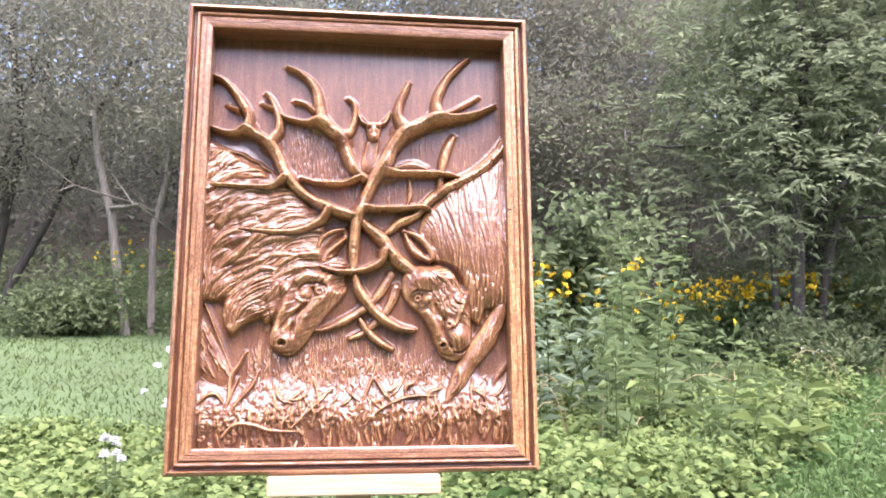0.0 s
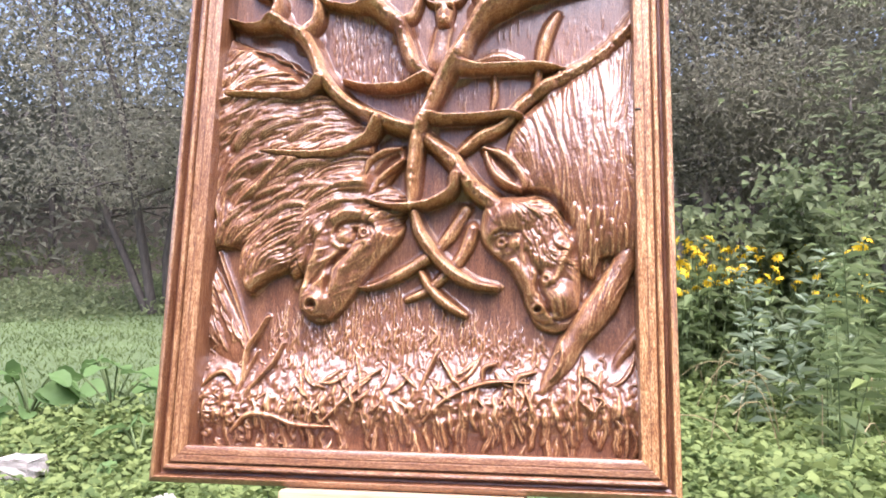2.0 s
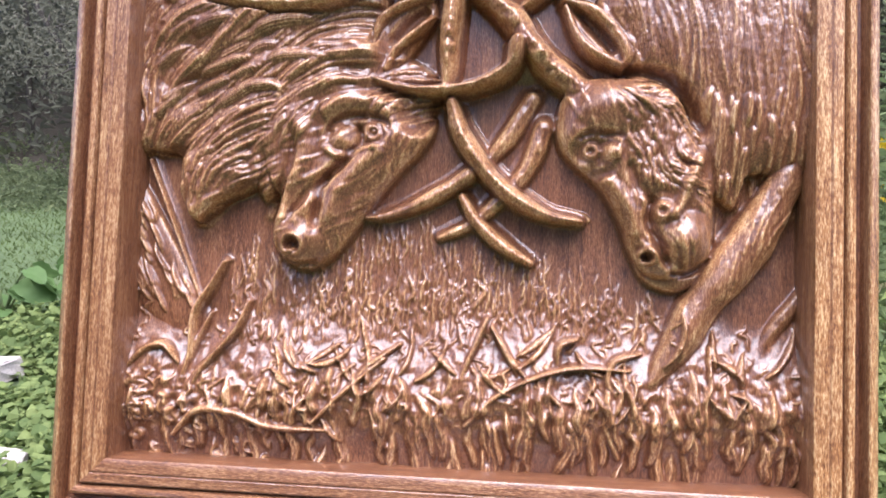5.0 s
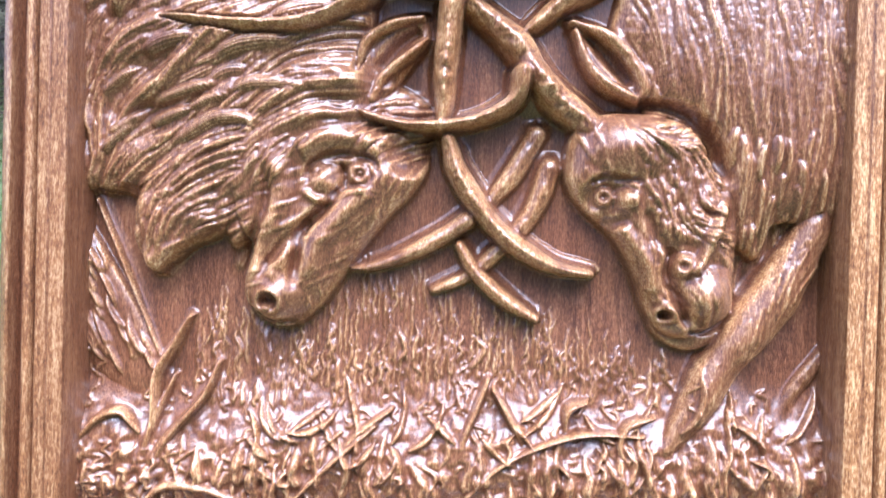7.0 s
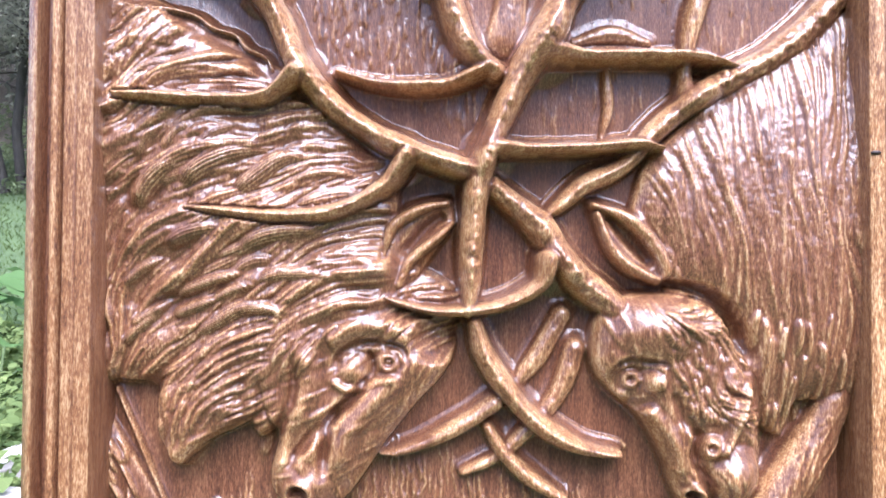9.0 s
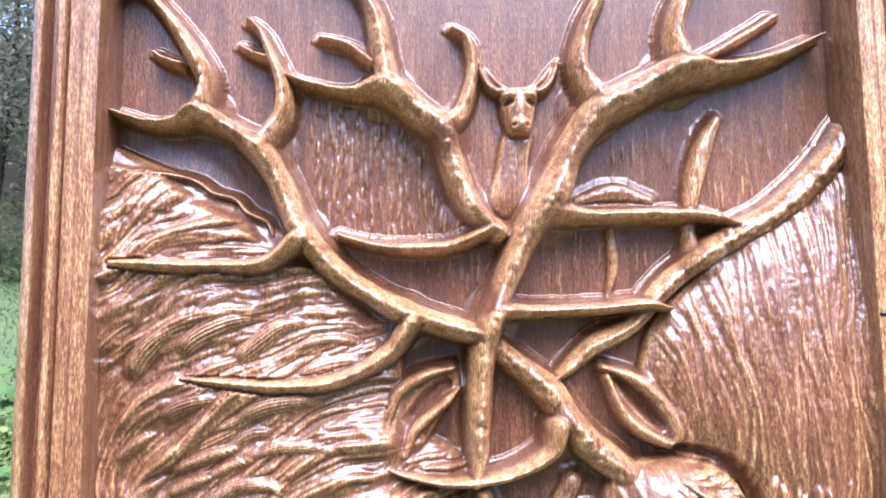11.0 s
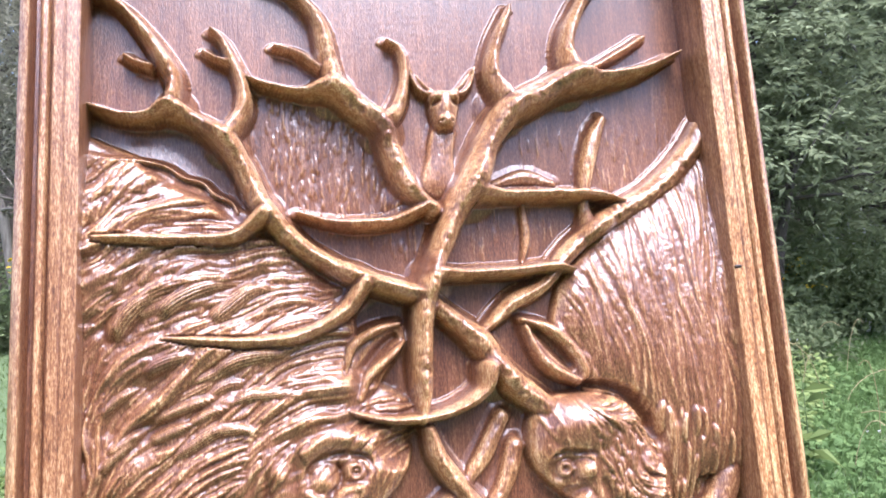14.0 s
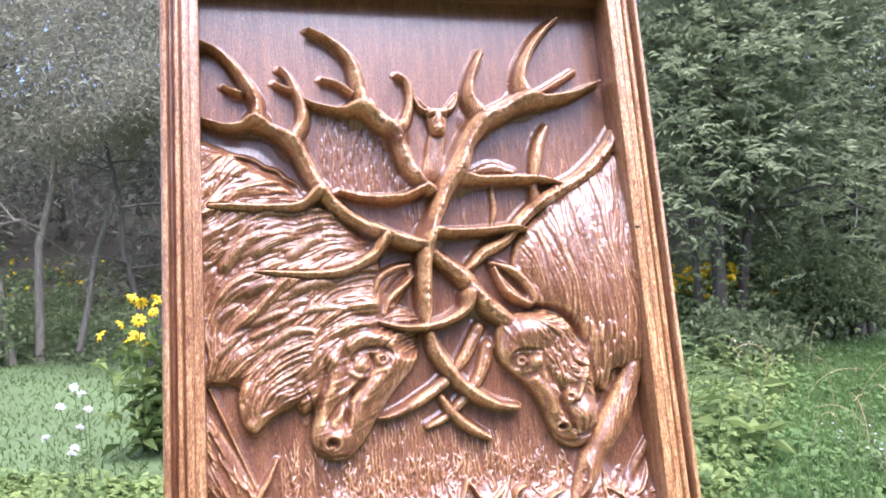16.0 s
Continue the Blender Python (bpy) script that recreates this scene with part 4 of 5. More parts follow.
def tree(name, label, seed, stems, forks, reach, count, leaf, bark_mat, leaf_mat, cluster=0.45, droop=0.35, low=0.0, sprays=0, rise=0.5):
    """A tree from one or more stems (base, top, girth), with its crown of single leaves."""
    rng = np.random.default_rng(seed)
    ob = thing(name, label, name.replace("_", " ") if name.count("_") < 2 else "tree", at=pose(*stems[0][0]))
    o = np.array(stems[0][0])
    ends = []
    for base, top, girth in stems:
        lines, e = limbs(rng, np.array(base) - o, np.array(top) - o, girth, forks, reach, rise=rise)
        v, f = tubes(lines, 7)
        part("trunk", mesh_of("trunk", v, f, bark_mat, True), None, ob)
        ends.append(e)
    ends = np.vstack(ends)
    ends = ends[ends[:, 2] > low]
    if sprays:
        # compound leaves: pairs of leaflets along a drooping stalk
        c = ends[rng.integers(0, len(ends), sprays)] + rng.normal(0, cluster, (sprays, 3)) * [1, 1, 0.7]
        d = ways(rng, sprays, -0.2)
        d /= np.linalg.norm(d, axis=1)[:, None]
        k = count // sprays
        s = np.tile(np.linspace(0.15, 1, k), sprays)[:, None]
        c, d = np.repeat(c, k, 0), np.repeat(d, k, 0)
        size = rng.uniform(0.26, 0.42, len(c))[:, None]
        flip = np.where(np.arange(len(c)) % 2, 1, -1)[:, None]
        side_ = np.cross(d, [0, 0, 1.0]) * flip
        base_ = c + d * s * size
        way_ = side_ + d * 0.5 + rng.normal(0, 0.12, (len(c), 3))
    else:
        base_ = ends[rng.integers(0, len(ends), count)] + rng.normal(0, cluster, (count, 3)) * [1, 1, 0.8]
        way_ = ways(rng, count, -droop)
    # the crown's lower edge hangs unevenly
    hem = low + 0.22 * np.sin(base_[:, 0] * 2.9 + seed) + 0.14 * np.sin(base_[:, 0] * 7.1 + base_[:, 1] * 3)
    base_[:, 2] = np.where(base_[:, 2] < hem, hem + rng.exponential(0.3, len(base_)), base_[:, 2])
    base_[:, 2] = np.maximum(base_[:, 2], 0.06)
    ln = rng.uniform(0.6, 1.25, len(base_)) * leaf[0]
    v, f = leaves(rng, base_, way_, ln, ln * leaf[1] / leaf[0])
    part("crown", mesh_of("crown", v, f, leaf_mat), None, ob)
    return ob


def stem(x, y, dx, dy, h, g):
    return ((x, y, 0.0), (x + dx, y + dy, h), g)


# pale twin-stemmed willow, and the many-stemmed clump beside it
tree("willow", "grey-green willow with two slim pale stems at the meadow edge", 11, [stem(-2.9, 10.1, -0.9, 0.2, 6.4, 0.075), stem(-2.62, 10.3, -0.4, 0.4, 6.0, 0.065), stem(-2.2, 10.4, 1.1, 0.2, 5.6, 0.045)], 9, 1.7, 20000, (0.09, 0.028), BARK_PALE, WILLOW, 0.42, 0.3, 2.5)
tree("willow", "many-stemmed grey willow clump with dark leaning trunks", 12, [stem(-6.2, 11.5, -2.9, 0.3, 6.0, 0.07), stem(-6.05, 11.4, -1.3, 0.2, 6.8, 0.085), stem(-5.9, 11.6, -0.3, 0.2, 7.0, 0.08), stem(-5.3, 11.7, 0.5, 0.2, 6.9, 0.09), stem(-5.2, 11.6, 2.2, 0.2, 6.2, 0.075), stem(-5.6, 11.9, 1.2, 0.4, 6.6, 0.05)], 9, 1.8, 30000, (0.09, 0.028), BARK, WILLOW, 0.5, 0.3, 1.8)
tree("willow", "bushy pale willow standing before darker woods", 13, [stem(-1.1, 9.2, 0.1, 0.1, 4.0, 0.09), stem(-1.0, 9.3, 0.8, 0.1, 3.7, 0.05), stem(-1.2, 9.3, -0.6, 0.3, 3.7, 0.05)], 8, 1.2, 15000, (0.08, 0.026), BARK, WILLOW, 0.36, 0.3, 2.75)
tree("willow", "tall grey willow with slender upright stems", 14, [stem(2.9, 13.6, 0.3, 0, 7.2, 0.1), stem(2.5, 13.8, -0.4, 0.2, 6.8, 0.09), stem(3.4, 13.9, 0.9, 0.2, 6.6, 0.08)], 9, 2.0, 32000, (0.1, 0.03), BARK_PALE, WILLOW, 0.55, 0.3, 1.9)
tree("willow", "tall grey willow with slender upright stems", 15, [stem(5.4, 12.4, 0.2, 0, 7.2, 0.12), stem(5.0, 12.6, -0.6, 0.2, 6.4, 0.08)], 9, 2.0, 26000, (0.1, 0.03), BARK_PALE, WILLOW, 0.55, 0.3, 1.7)
# broad ash with its boughs hanging over the meadow's edge
tree("ash_tree", "broad green ash with a thick trunk and hanging compound leaves", 25, [stem(6.4, 9.1, -0.1, 0, 8.0, 0.2)], 26, 3.4, 36000, (0.105, 0.035), BARK, ASH, 0.55, 0.3, 1.8, 3600, 0.35)
tree("ash_tree", "young ash with leaning dark boughs beside the meadow", 22, [stem(5.0, 7.2, 0.3, 0.2, 5.8, 0.09), stem(5.2, 7.3, 1.5, 0.3, 5.4, 0.07), stem(4.9, 7.3, -0.5, 0.4, 5.0, 0.05)], 11, 1.8, 26000, (0.1, 0.032), BARK, ASH, 0.45, 0.3, 0.95, 2600, 0.4)
tree("ash_tree", "young ash with dense dark green leaves", 23, [stem(8.0, 8.6, 0.2, 0.2, 6.6, 0.12), stem(8.3, 8.7, 1.0, 0.2, 6.0, 0.07)], 13, 2.2, 28000, (0.105, 0.035), BARK, ASH, 0.5, 0.3, 0.6, 2800, 0.4)
tree("ash_tree", "tall ash at the edge of the woods", 24, [stem(9.8, 12.5, 0, 0, 9.0, 0.2)], 20, 3.2, 18000, (0.15, 0.05), BARK, ASH, 0.7, 0.3, 0.3, 1800, 0.4)
tree("birch", "thin white-barked birch among green ash leaves", 31, [stem(7.45, 8.5, 0.15, 0, 5.0, 0.026), stem(7.5, 8.5, 1.1, -0.1, 4.2, 0.018), stem(7.47, 8.55, -0.6, 0, 4.0, 0.016)], 6, 0.8, 900, (0.07, 0.045), BIRCH, ASH, 0.4, 0.3, 2.0)

# the woods behind: trunks and one great mass of leaves
rng = np.random.default_rng(41)
lines = []
for k in range(40):
    x, y = rng.uniform(-26, 32), rng.uniform(15, 27)
    h, g = rng.uniform(7, 11), rng.uniform(0.04, 0.11)
    lines.append(np.c_[np.linspace((x, y, height(x, y) - 0.1), (x + rng.normal(0, 0.5), y, height(x, y) + h), 5), np.linspace(g, g * 0.3, 5)])
v, f = tubes(lines, 6)
tagged(new("woods_trunks", mesh_of("woods_trunks", v, f, BARK, True)), "slim grey trunks of the dense woods behind", "trees", kind="stuff")
n = 1750
c = np.c_[rng.uniform(-28, 34, n), rng.uniform(14.5, 29, n), 0.4 + 12.5 * rng.uniform(0, 1, n) ** 1.1]
c[:, 2] += height(c[:, 0], c[:, 1])
per = 108
base_ = np.repeat(c, per, 0) + rng.normal(0, 0.75, (len(c) * per, 3)) * [1.1, 1, 0.75]
base_[:, 2] = np.maximum(base_[:, 2], height(base_[:, 0], base_[:, 1]) + 0.05)
ln = rng.uniform(0.15, 0.33, len(base_))
v, f = leaves(rng, base_, ways(rng, len(base_), -0.2), ln, ln * 0.45)
tagged(new("woods_foliage", mesh_of("woods_foliage", v, f, WOODS)), "dense grey-green mixed woodland behind the meadow", "trees", kind="stuff")

# trees added out of view behind the camera, so the lacquer mirrors them instead of sky
n, per = 640, 60
c = np.c_[rng.uniform(-26, 26, n), rng.uniform(-19, -12.5, n), 0.5 + 8.8 * rng.uniform(0, 1, n)]
base_ = np.repeat(c, per, 0) + rng.normal(0, 0.8, (n * per, 3))
base_[:, 2] = np.maximum(base_[:, 2], 0.1)
ln = rng.uniform(0.35, 0.6, len(base_))
v, f = leaves(rng, base_, ways(rng, len(base_), -0.2), ln, ln * 0.5)
tagged(new("woods_foliage", mesh_of("woods_foliage", v, f, WOODS)), "unseen grey-green trees added for the lacquer to mirror", "trees", kind="stuff")

# ---- undergrowth, meadow and weeds ----
def strewn(rng, count, x0, x1, y0, y1, keep=None):
    p = np.c_[rng.uniform(x0, x1, count), rng.uniform(y0, y1, count)]
    return p if keep is None else p[keep(p[:, 0], p[:, 1])]


def clear_of_stand(x, y):
    return (np.abs(x) > 0.55) | (y > 1.3)


# shrubs and nettles under the trees
rng = np.random.default_rng(51)
c = strewn(rng, 1150, -22, 26, 9.6, 18, lambda x, y: (y > 10.4 + 0.5 * np.sin(x * 0.9)) | ((x > 2.2) & (y > 8)) | ((x > 4.2) & (y > 6.6)))
c = c[(c[:, 0] > -1.4 * c[:, 1]) & (c[:, 0] < 1.5 * c[:, 1])]
per = 90
tall = rng.uniform(0.25, 1.0, len(c)) * np.clip((c[:, 1] - 8.5) / 4, 0.4, 1.3) * np.where(c[:, 0] < 0, 0.35, 0.9)
base_ = np.repeat(np.c_[c, height(c[:, 0], c[:, 1])], per, 0) + rng.normal(0, 0.3, (len(c) * per, 3)) * [1.2, 1, 0]
base_[:, 2] += np.repeat(tall, per) * rng.uniform(0.02, 1.1, len(base_))
ln = rng.uniform(0.06, 0.15, len(base_))
v, f = leaves(rng, base_, ways(rng, len(base_), 0.1), ln, ln * 0.5)
tagged(new("undergrowth", mesh_of("undergrowth", v, f, SHRUB)), "dense green undergrowth at the foot of the woods", "undergrowth", kind="stuff")

# short meadow grass
def blades(rng, p, long, wide, mat, name, label, bent=0.35):
    n = len(p)
    root = np.c_[p, height(p[:, 0], p[:, 1])]
    ln = rng.uniform(0.55, 1.2, n) * long
    tip = root + np.c_[rng.normal(0, bent, (n, 2)) * ln[:, None], ln]
    a = rng.uniform(0, 2 * math.pi, n)
    s = np.c_[np.cos(a), np.sin(a), np.zeros(n)] * wide * 0.5
    mid = (root + tip) / 2 + np.c_[np.zeros((n, 2)), ln * 0.12]
    v = np.stack([root - s, root + s, mid + s * 0.8, tip, mid - s * 0.8], 1).reshape(-1, 3)
    k = np.arange(n)[:, None] * 5
    f = np.concatenate([k + [0, 1, 2], k + [0, 2, 4], k + [4, 2, 3]])
    return tagged(new(name, mesh_of(name, v, f, mat)), label, "grass", kind="stuff")


def seen_side(x, y):
    return clear_of_stand(x, y) & (x > -1.0 * y - 0.6) & (x < 1.15 * y + 0.8)


rng = np.random.default_rng(52)
p = strewn(rng, 130000, -11, 12, 1.4, 11.5, seen_side)
near = rng.uniform(0, 1, len(p)) < np.clip(3.2 / p[:, 1], 0.25, 1)
blades(rng, p[near], 0.045, 0.011, GRASS, "meadow_grass", "short bright green meadow grass", 0.8)
p = strewn(np.random.default_rng(57), 26000, -7, 7, -5.5, 3.2, lambda x, y: ~(seen_side(x, y) & (y > 1.4)) & (np.hypot(x, y) > 0.12))
blades(np.random.default_rng(58), p, 0.075, 0.016, GRASS, "meadow_grass", "short green meadow grass round the easel")
p = strewn(rng, 34000, 1.6, 8.5, 2.2, 8, lambda x, y: (x > 0.6 * y) & (x < 1.2 * y + 0.8))
blades(rng, p, 0.085, 0.012, MEADOW, "tall_grass", "long bright green grass at the meadow edge")

# low leafy weeds, bindweed and nettles
rng = np.random.default_rng(53)
def bare(x, y):
    """Open patches round the white rubble."""
    out = np.zeros(np.shape(x), bool)
    for cx, cy, rx in ((-1.62, 2.4, 0.2), (-2.62, 3.08, 0.22), (-1.15, 1.98, 0.45), (-0.75, 2.0, 0.3)):
        out |= ((x - cx) / rx) ** 2 + ((y - cy) / 0.2) ** 2 < 1
    return out & (np.sin(x * 31) * np.sin(y * 37) < 0.75)


pl = strewn(rng, 5600, -4.6, -0.2, 1.5, 4.6, lambda x, y: clear_of_stand(x, y) & (x > -1.0 * y - 0.5) & (y < 4.4 + 0.3 * np.sin(3 * x)) & ~bare(x, y))
pr = strewn(rng, 7800, 0.3, 5.4, 1.4, 6.2, lambda x, y: clear_of_stand(x, y) & (x < 0.7 * y + 0.25 + 0.5 * np.sin(x * 5.1 + 2 * y) * np.sin(y * 7.3)))
pm = strewn(rng, 4200, 1.6, 8.2, 2.4, 7.2, lambda x, y: (x >= 0.7 * y + 0.1) & (x < 1.15 * y + 0.6))
for p, k, tall, mat, label in ((pl, 11, 0.22, WEED, "low bright green bindweed and nettle leaves"), (pr, 11, 0.34, WEED, "knee-high bright green nettles and bindweed"), (pm, 6, 0.13, MEADOW, "low leafy weeds growing through the meadow grass")):
    clump = 0.6 + 0.6 * np.sin(p[:, 0] * 2.3 + 1) * np.sin(p[:, 1] * 1.9)
    hgt = np.repeat(rng.uniform(0.35, 1.15, len(p)) * tall * np.clip(clump, 0.35, 1.2), k)
    base_ = np.repeat(np.c_[p, height(p[:, 0], p[:, 1])], k, 0)
    base_ += np.c_[rng.normal(0, 0.05, (len(base_), 2)), hgt * rng.uniform(0.1, 1, len(base_))]
    ln = rng.uniform(0.026, 0.07, len(base_))
    v, f = round_leaves(rng, base_, ways(rng, len(base_), 0.15), ln, ln * 0.78)
    tagged(new("low_weeds", mesh_of("low_weeds", v, f, mat)), label, "weeds", kind="stuff")

# dry bent stalks among the weeds
rng = np.random.default_rng(54)
lines = []
for x, y in strewn(rng, 70, 0.9, 5.2, 3.2, 6.5, lambda x, y: x < 0.95 * y + 0.4):
    h, a, r = rng.uniform(0.3, 0.75), rng.uniform(0, 6.28), rng.uniform(0.1, 0.6)
    t = np.linspace(0, 1, 7)
    lines.append(np.c_[x + math.cos(a) * r * t**1.5, y + math.sin(a) * r * t**1.5, h * (1.6 * t - 0.9 * t**2.5), np.full(7, 0.003)])
v, f = tubes(lines, 4)
tagged(new("dry_stalks", mesh_of("dry_stalks", v, f, DRY)), "bent straw-coloured dry stalks among the weeds", "weeds", kind="stuff")


def tall_weed(seed, x, y, h, leaf, mat, label, name="tall_weed", lean=0.16, stems=1, gap=0.062, up=0.35):
    """Upright weeds: each stem set round with narrow leaves."""
    rng = np.random.default_rng(seed)
    ob = thing(name, label, "weed", "tall weeds at the meadow edge", pose(x, y, float(height(x, y))))
    lines, roots, dirs, size = [], [], [], []
    for s in range(stems):
        o = rng.normal(0, 0.1, 2) if s else np.zeros(2)
        d = rng.normal(0, lean, 2)
        hh = h * (1 if s == 0 else rng.uniform(0.6, 0.95))
        t = np.linspace(0, 1, 8)
        line = np.c_[o[0] + d[0] * hh * t**1.6, o[1] + d[1] * hh * t**1.6, hh * t, 0.006 * (1.2 - t)]
        lines.append(line)
        n = int(hh / gap) * 2
        q = np.sort(rng.uniform(0.12, 1, n))
        root = np.stack([np.interp(q, t, line[:, k]) for k in range(3)], -1)
        a = np.arange(n) * 2.4 + rng.normal(0, 0.3, n)
        roots.append(root)
        dirs.append(np.c_[np.cos(a), np.sin(a), np.full(n, up) + rng.normal(0, 0.2, n)])
        size.append(leaf[0] * (1.15 - 0.7 * q) * rng.uniform(0.55, 1.35, n))
    for line in lines:
        v, f = tubes([line], 5)
        part("stalk", mesh_of("stalk", v, f, STEM, True), None, ob)
    ln = np.concatenate(size)
    v, f = leaves(rng, np.vstack(roots), np.vstack(dirs), ln, ln * leaf[1] / leaf[0], 0.3)
    part("foliage", mesh_of("foliage", v, f, mat), None, ob)
    return ob


TALL_LABEL = "tall upright green weed with narrow pointed leaves"
for k, (x, y, h, n) in enumerate([(1.9, 4.05, 1.78, 2), (2.25, 4.3, 1.55, 3), (2.05, 4.8, 1.4, 3), (2.6, 4.5, 0.95, 3), (2.9, 5.0, 0.7, 4), (2.3, 5.4, 1.3, 4), (3.3, 5.2, 0.6, 4), (3.7, 5.8, 0.62, 4), (1.75, 3.9, 0.95, 3), (2.75, 3.9, 0.6, 3), (3.2, 4.4, 0.5, 3), (4.2, 6.2, 0.6, 4), (2.4, 3.6, 0.75, 3)]):
    tall_weed(600 + k, x, y, h, (0.19, 0.036), TALL, TALL_LABEL, stems=n)
for k, (x, y, h) in enumerate([(1.62, 4.5, 1.25), (1.45, 4.4, 0.9), (1.85, 4.6, 1.05)]):
    tall_weed(630 + k, x, y, h, (0.17, 0.038), SILVER, "silvery grey-green weed with long narrow leaves", lean=0.3, stems=2, gap=0.05)
for k, (x, y, h) in enumerate([(1.5, 3.0, 0.66), (2.35, 3.2, 0.62), (1.95, 2.9, 0.45), (2.9, 3.5, 0.6)]):
    tall_weed(640 + k, x, y, h, (0.22, 0.09), WEED, "young weed with broad drooping green leaves", stems=1, gap=0.09, up=0.3)

# leafy shrub among the tall weeds
tree("leafy_shrub", "light green leafy shrub rising above the weeds", 71, [stem(1.95, 5.6, 0, 0, 1.7, 0.02), stem(1.8, 5.7, -0.3, 0.1, 1.4, 0.015), stem(2.1, 5.7, 0.35, 0, 1.6, 0.015)], 6, 0.5, 2600, (0.1, 0.06), STEM, SHRUB, 0.14, 0.2, 0.5)
tree("leafy_shrub", "dark green leafy shrub at the wood's edge", 72, [stem(4.6, 6.6, 0, 0, 0.45, 0.02), stem(4.9, 6.7, 0.3, 0.1, 0.4, 0.02)], 6, 0.5, 3000, (0.09, 0.05), STEM, SHRUB, 0.17, 0.2, 0.1)
tree("leafy_shrub", "green leafy shrub at the wood's edge", 73, [stem(5.9, 7.6, 0, 0, 1.1, 0.02), stem(6.4, 7.7, 0.3, 0.1, 0.9, 0.02)], 7, 0.6, 3400, (0.09, 0.05), STEM, SHRUB, 0.2, 0.2, 0.1)
tree("leafy_shrub", "green leafy shrub beside the pale willow stems", 74, [stem(-3.9, 10.0, 0, 0, 0.6, 0.02), stem(-3.6, 10.1, 0.3, 0.1, 0.5, 0.02)], 7, 0.6, 3000, (0.09, 0.05), STEM, SHRUB, 0.2, 0.2, 0.1)


tree("leafy_shrub", "dark green leafy shrub under the ash trees", 75, [stem(6.9, 8.0, 0, 0, 1.3, 0.02), stem(7.2, 8.1, 0.3, 0.1, 1.1, 0.02)], 7, 0.7, 4200, (0.09, 0.05), STEM, SHRUB, 0.26, 0.2, 0.1)
tree("leafy_shrub", "dark green leafy shrub under the ash trees", 76, [stem(8.6, 9.4, 0, 0, 1.4, 0.02), stem(9.1, 9.5, 0.3, 0.1, 1.2, 0.02)], 7, 0.8, 4600, (0.09, 0.05), STEM, SHRUB, 0.3, 0.2, 0.1)


# yellow coneflowers: each head of drooping rays round a cone
def flower_mesh(name, rays, long, wide, drop, mats):
    v, f, mi = [], [], []
    for k in range(rays):
        a = 2 * math.pi * k / rays
        c, s = math.cos(a), math.sin(a)
        o = len(v)
        for r, w, z in ((0.12, 0.3, 0.0), (0.6, 1.0, -drop * 0.35), (1.0, 0.5, -drop)):
            for sd in (-1, 1):
                v.append((c * r * long - s * sd * w * wide / 2, s * r * long + c * sd * w * wide / 2, z * long))
        f += [(o, o + 1, o + 3, o + 2), (o + 2, o + 3, o + 5, o + 4)]
    o = len(v)
    n = 8
    for r, z in ((0.24, -0.05), (0.22, 0.16), (0.1, 0.28)):
        v += [(r * long * math.cos(2 * math.pi * k / n), r * long * math.sin(2 * math.pi * k / n), z * long) for k in range(n)]
    for ring in (0, 1):
        f += [(o + ring * n + k, o + ring * n + (k + 1) % n, o + (ring + 1) * n + (k + 1) % n, o + (ring + 1) * n + k) for k in range(n)]
    f += [(o + 16, o + 17, o + 18, o + 19), (o + 16, o + 19, o + 20, o + 23), (o + 20, o + 21, o + 22, o + 23)]
    me = mesh_of(name, v, f, mats)
    for p_ in me.polygons[2 * rays :]:
        p_.material_index = 1
    return me


CONE = foliage("flower_cone", (0.2, 0.2, 0.03), (0.4, 0.34, 0.05), 0.8, 0.0)
RAYS = flower_mesh("flower_head", 9, 0.04, 0.018, 0.45, [YELLOW, CONE])


def coneflowers(seed, x, y, h, wide, heads, label, leaf=(0.12, 0.05), big=1.0, mat=TALL):
    rng = np.random.default_rng(seed)
    ob = thing("coneflower_clump", label, "flowers", "yellow coneflowers", pose(x, y, float(height(x, y))))
    lines, roots, dirs, tops = [], [], [], []
    for k in range(heads):
        o = rng.normal(0, wide * 0.35, 2) * [1, 0.6]
        tip = np.array([o[0] * 1.5, o[1] * 1.5, h * rng.uniform(0.72, 1.06) * (1 - 0.12 * abs(o[0]) / wide)])
        t = np.linspace(0, 1, 6)[:, None]
        line = np.array([o[0], o[1], 0]) * (1 - t) + tip * t + rng.normal(0, 0.012, (6, 3))
        tops.append(line[-1])
        lines.append(np.c_[line, np.full(6, 0.003)])
        q = rng.uniform(0.1, 0.88, 12)
        roots.append(np.stack([np.interp(q, t[:, 0], line[:, c_]) for c_ in range(3)], -1))
        dirs.append(ways(rng, 12, 0.1))
    ln = rng.uniform(0.7, 1.2, heads * 12) * leaf[0]
    v, f = leaves(rng, np.vstack(roots), np.vstack(dirs), ln, ln * leaf[1] / leaf[0])
    part("foliage", mesh_of("foliage", v, f, mat), None, ob)
    for p_, line in zip(tops, lines):
        v, f = tubes([line], 4)
        fl = part("flower_head", RAYS, None, part("stalk", mesh_of("stalk", v, f, STEM), None, ob))
        fl.matrix_basis = Matrix.LocRotScale(p_, Euler((rng.normal(0.75, 0.35), rng.normal(0, 0.35), rng.uniform(0, 6))), Vector((1, 1, 1)) * big * rng.uniform(0.75, 1.15))


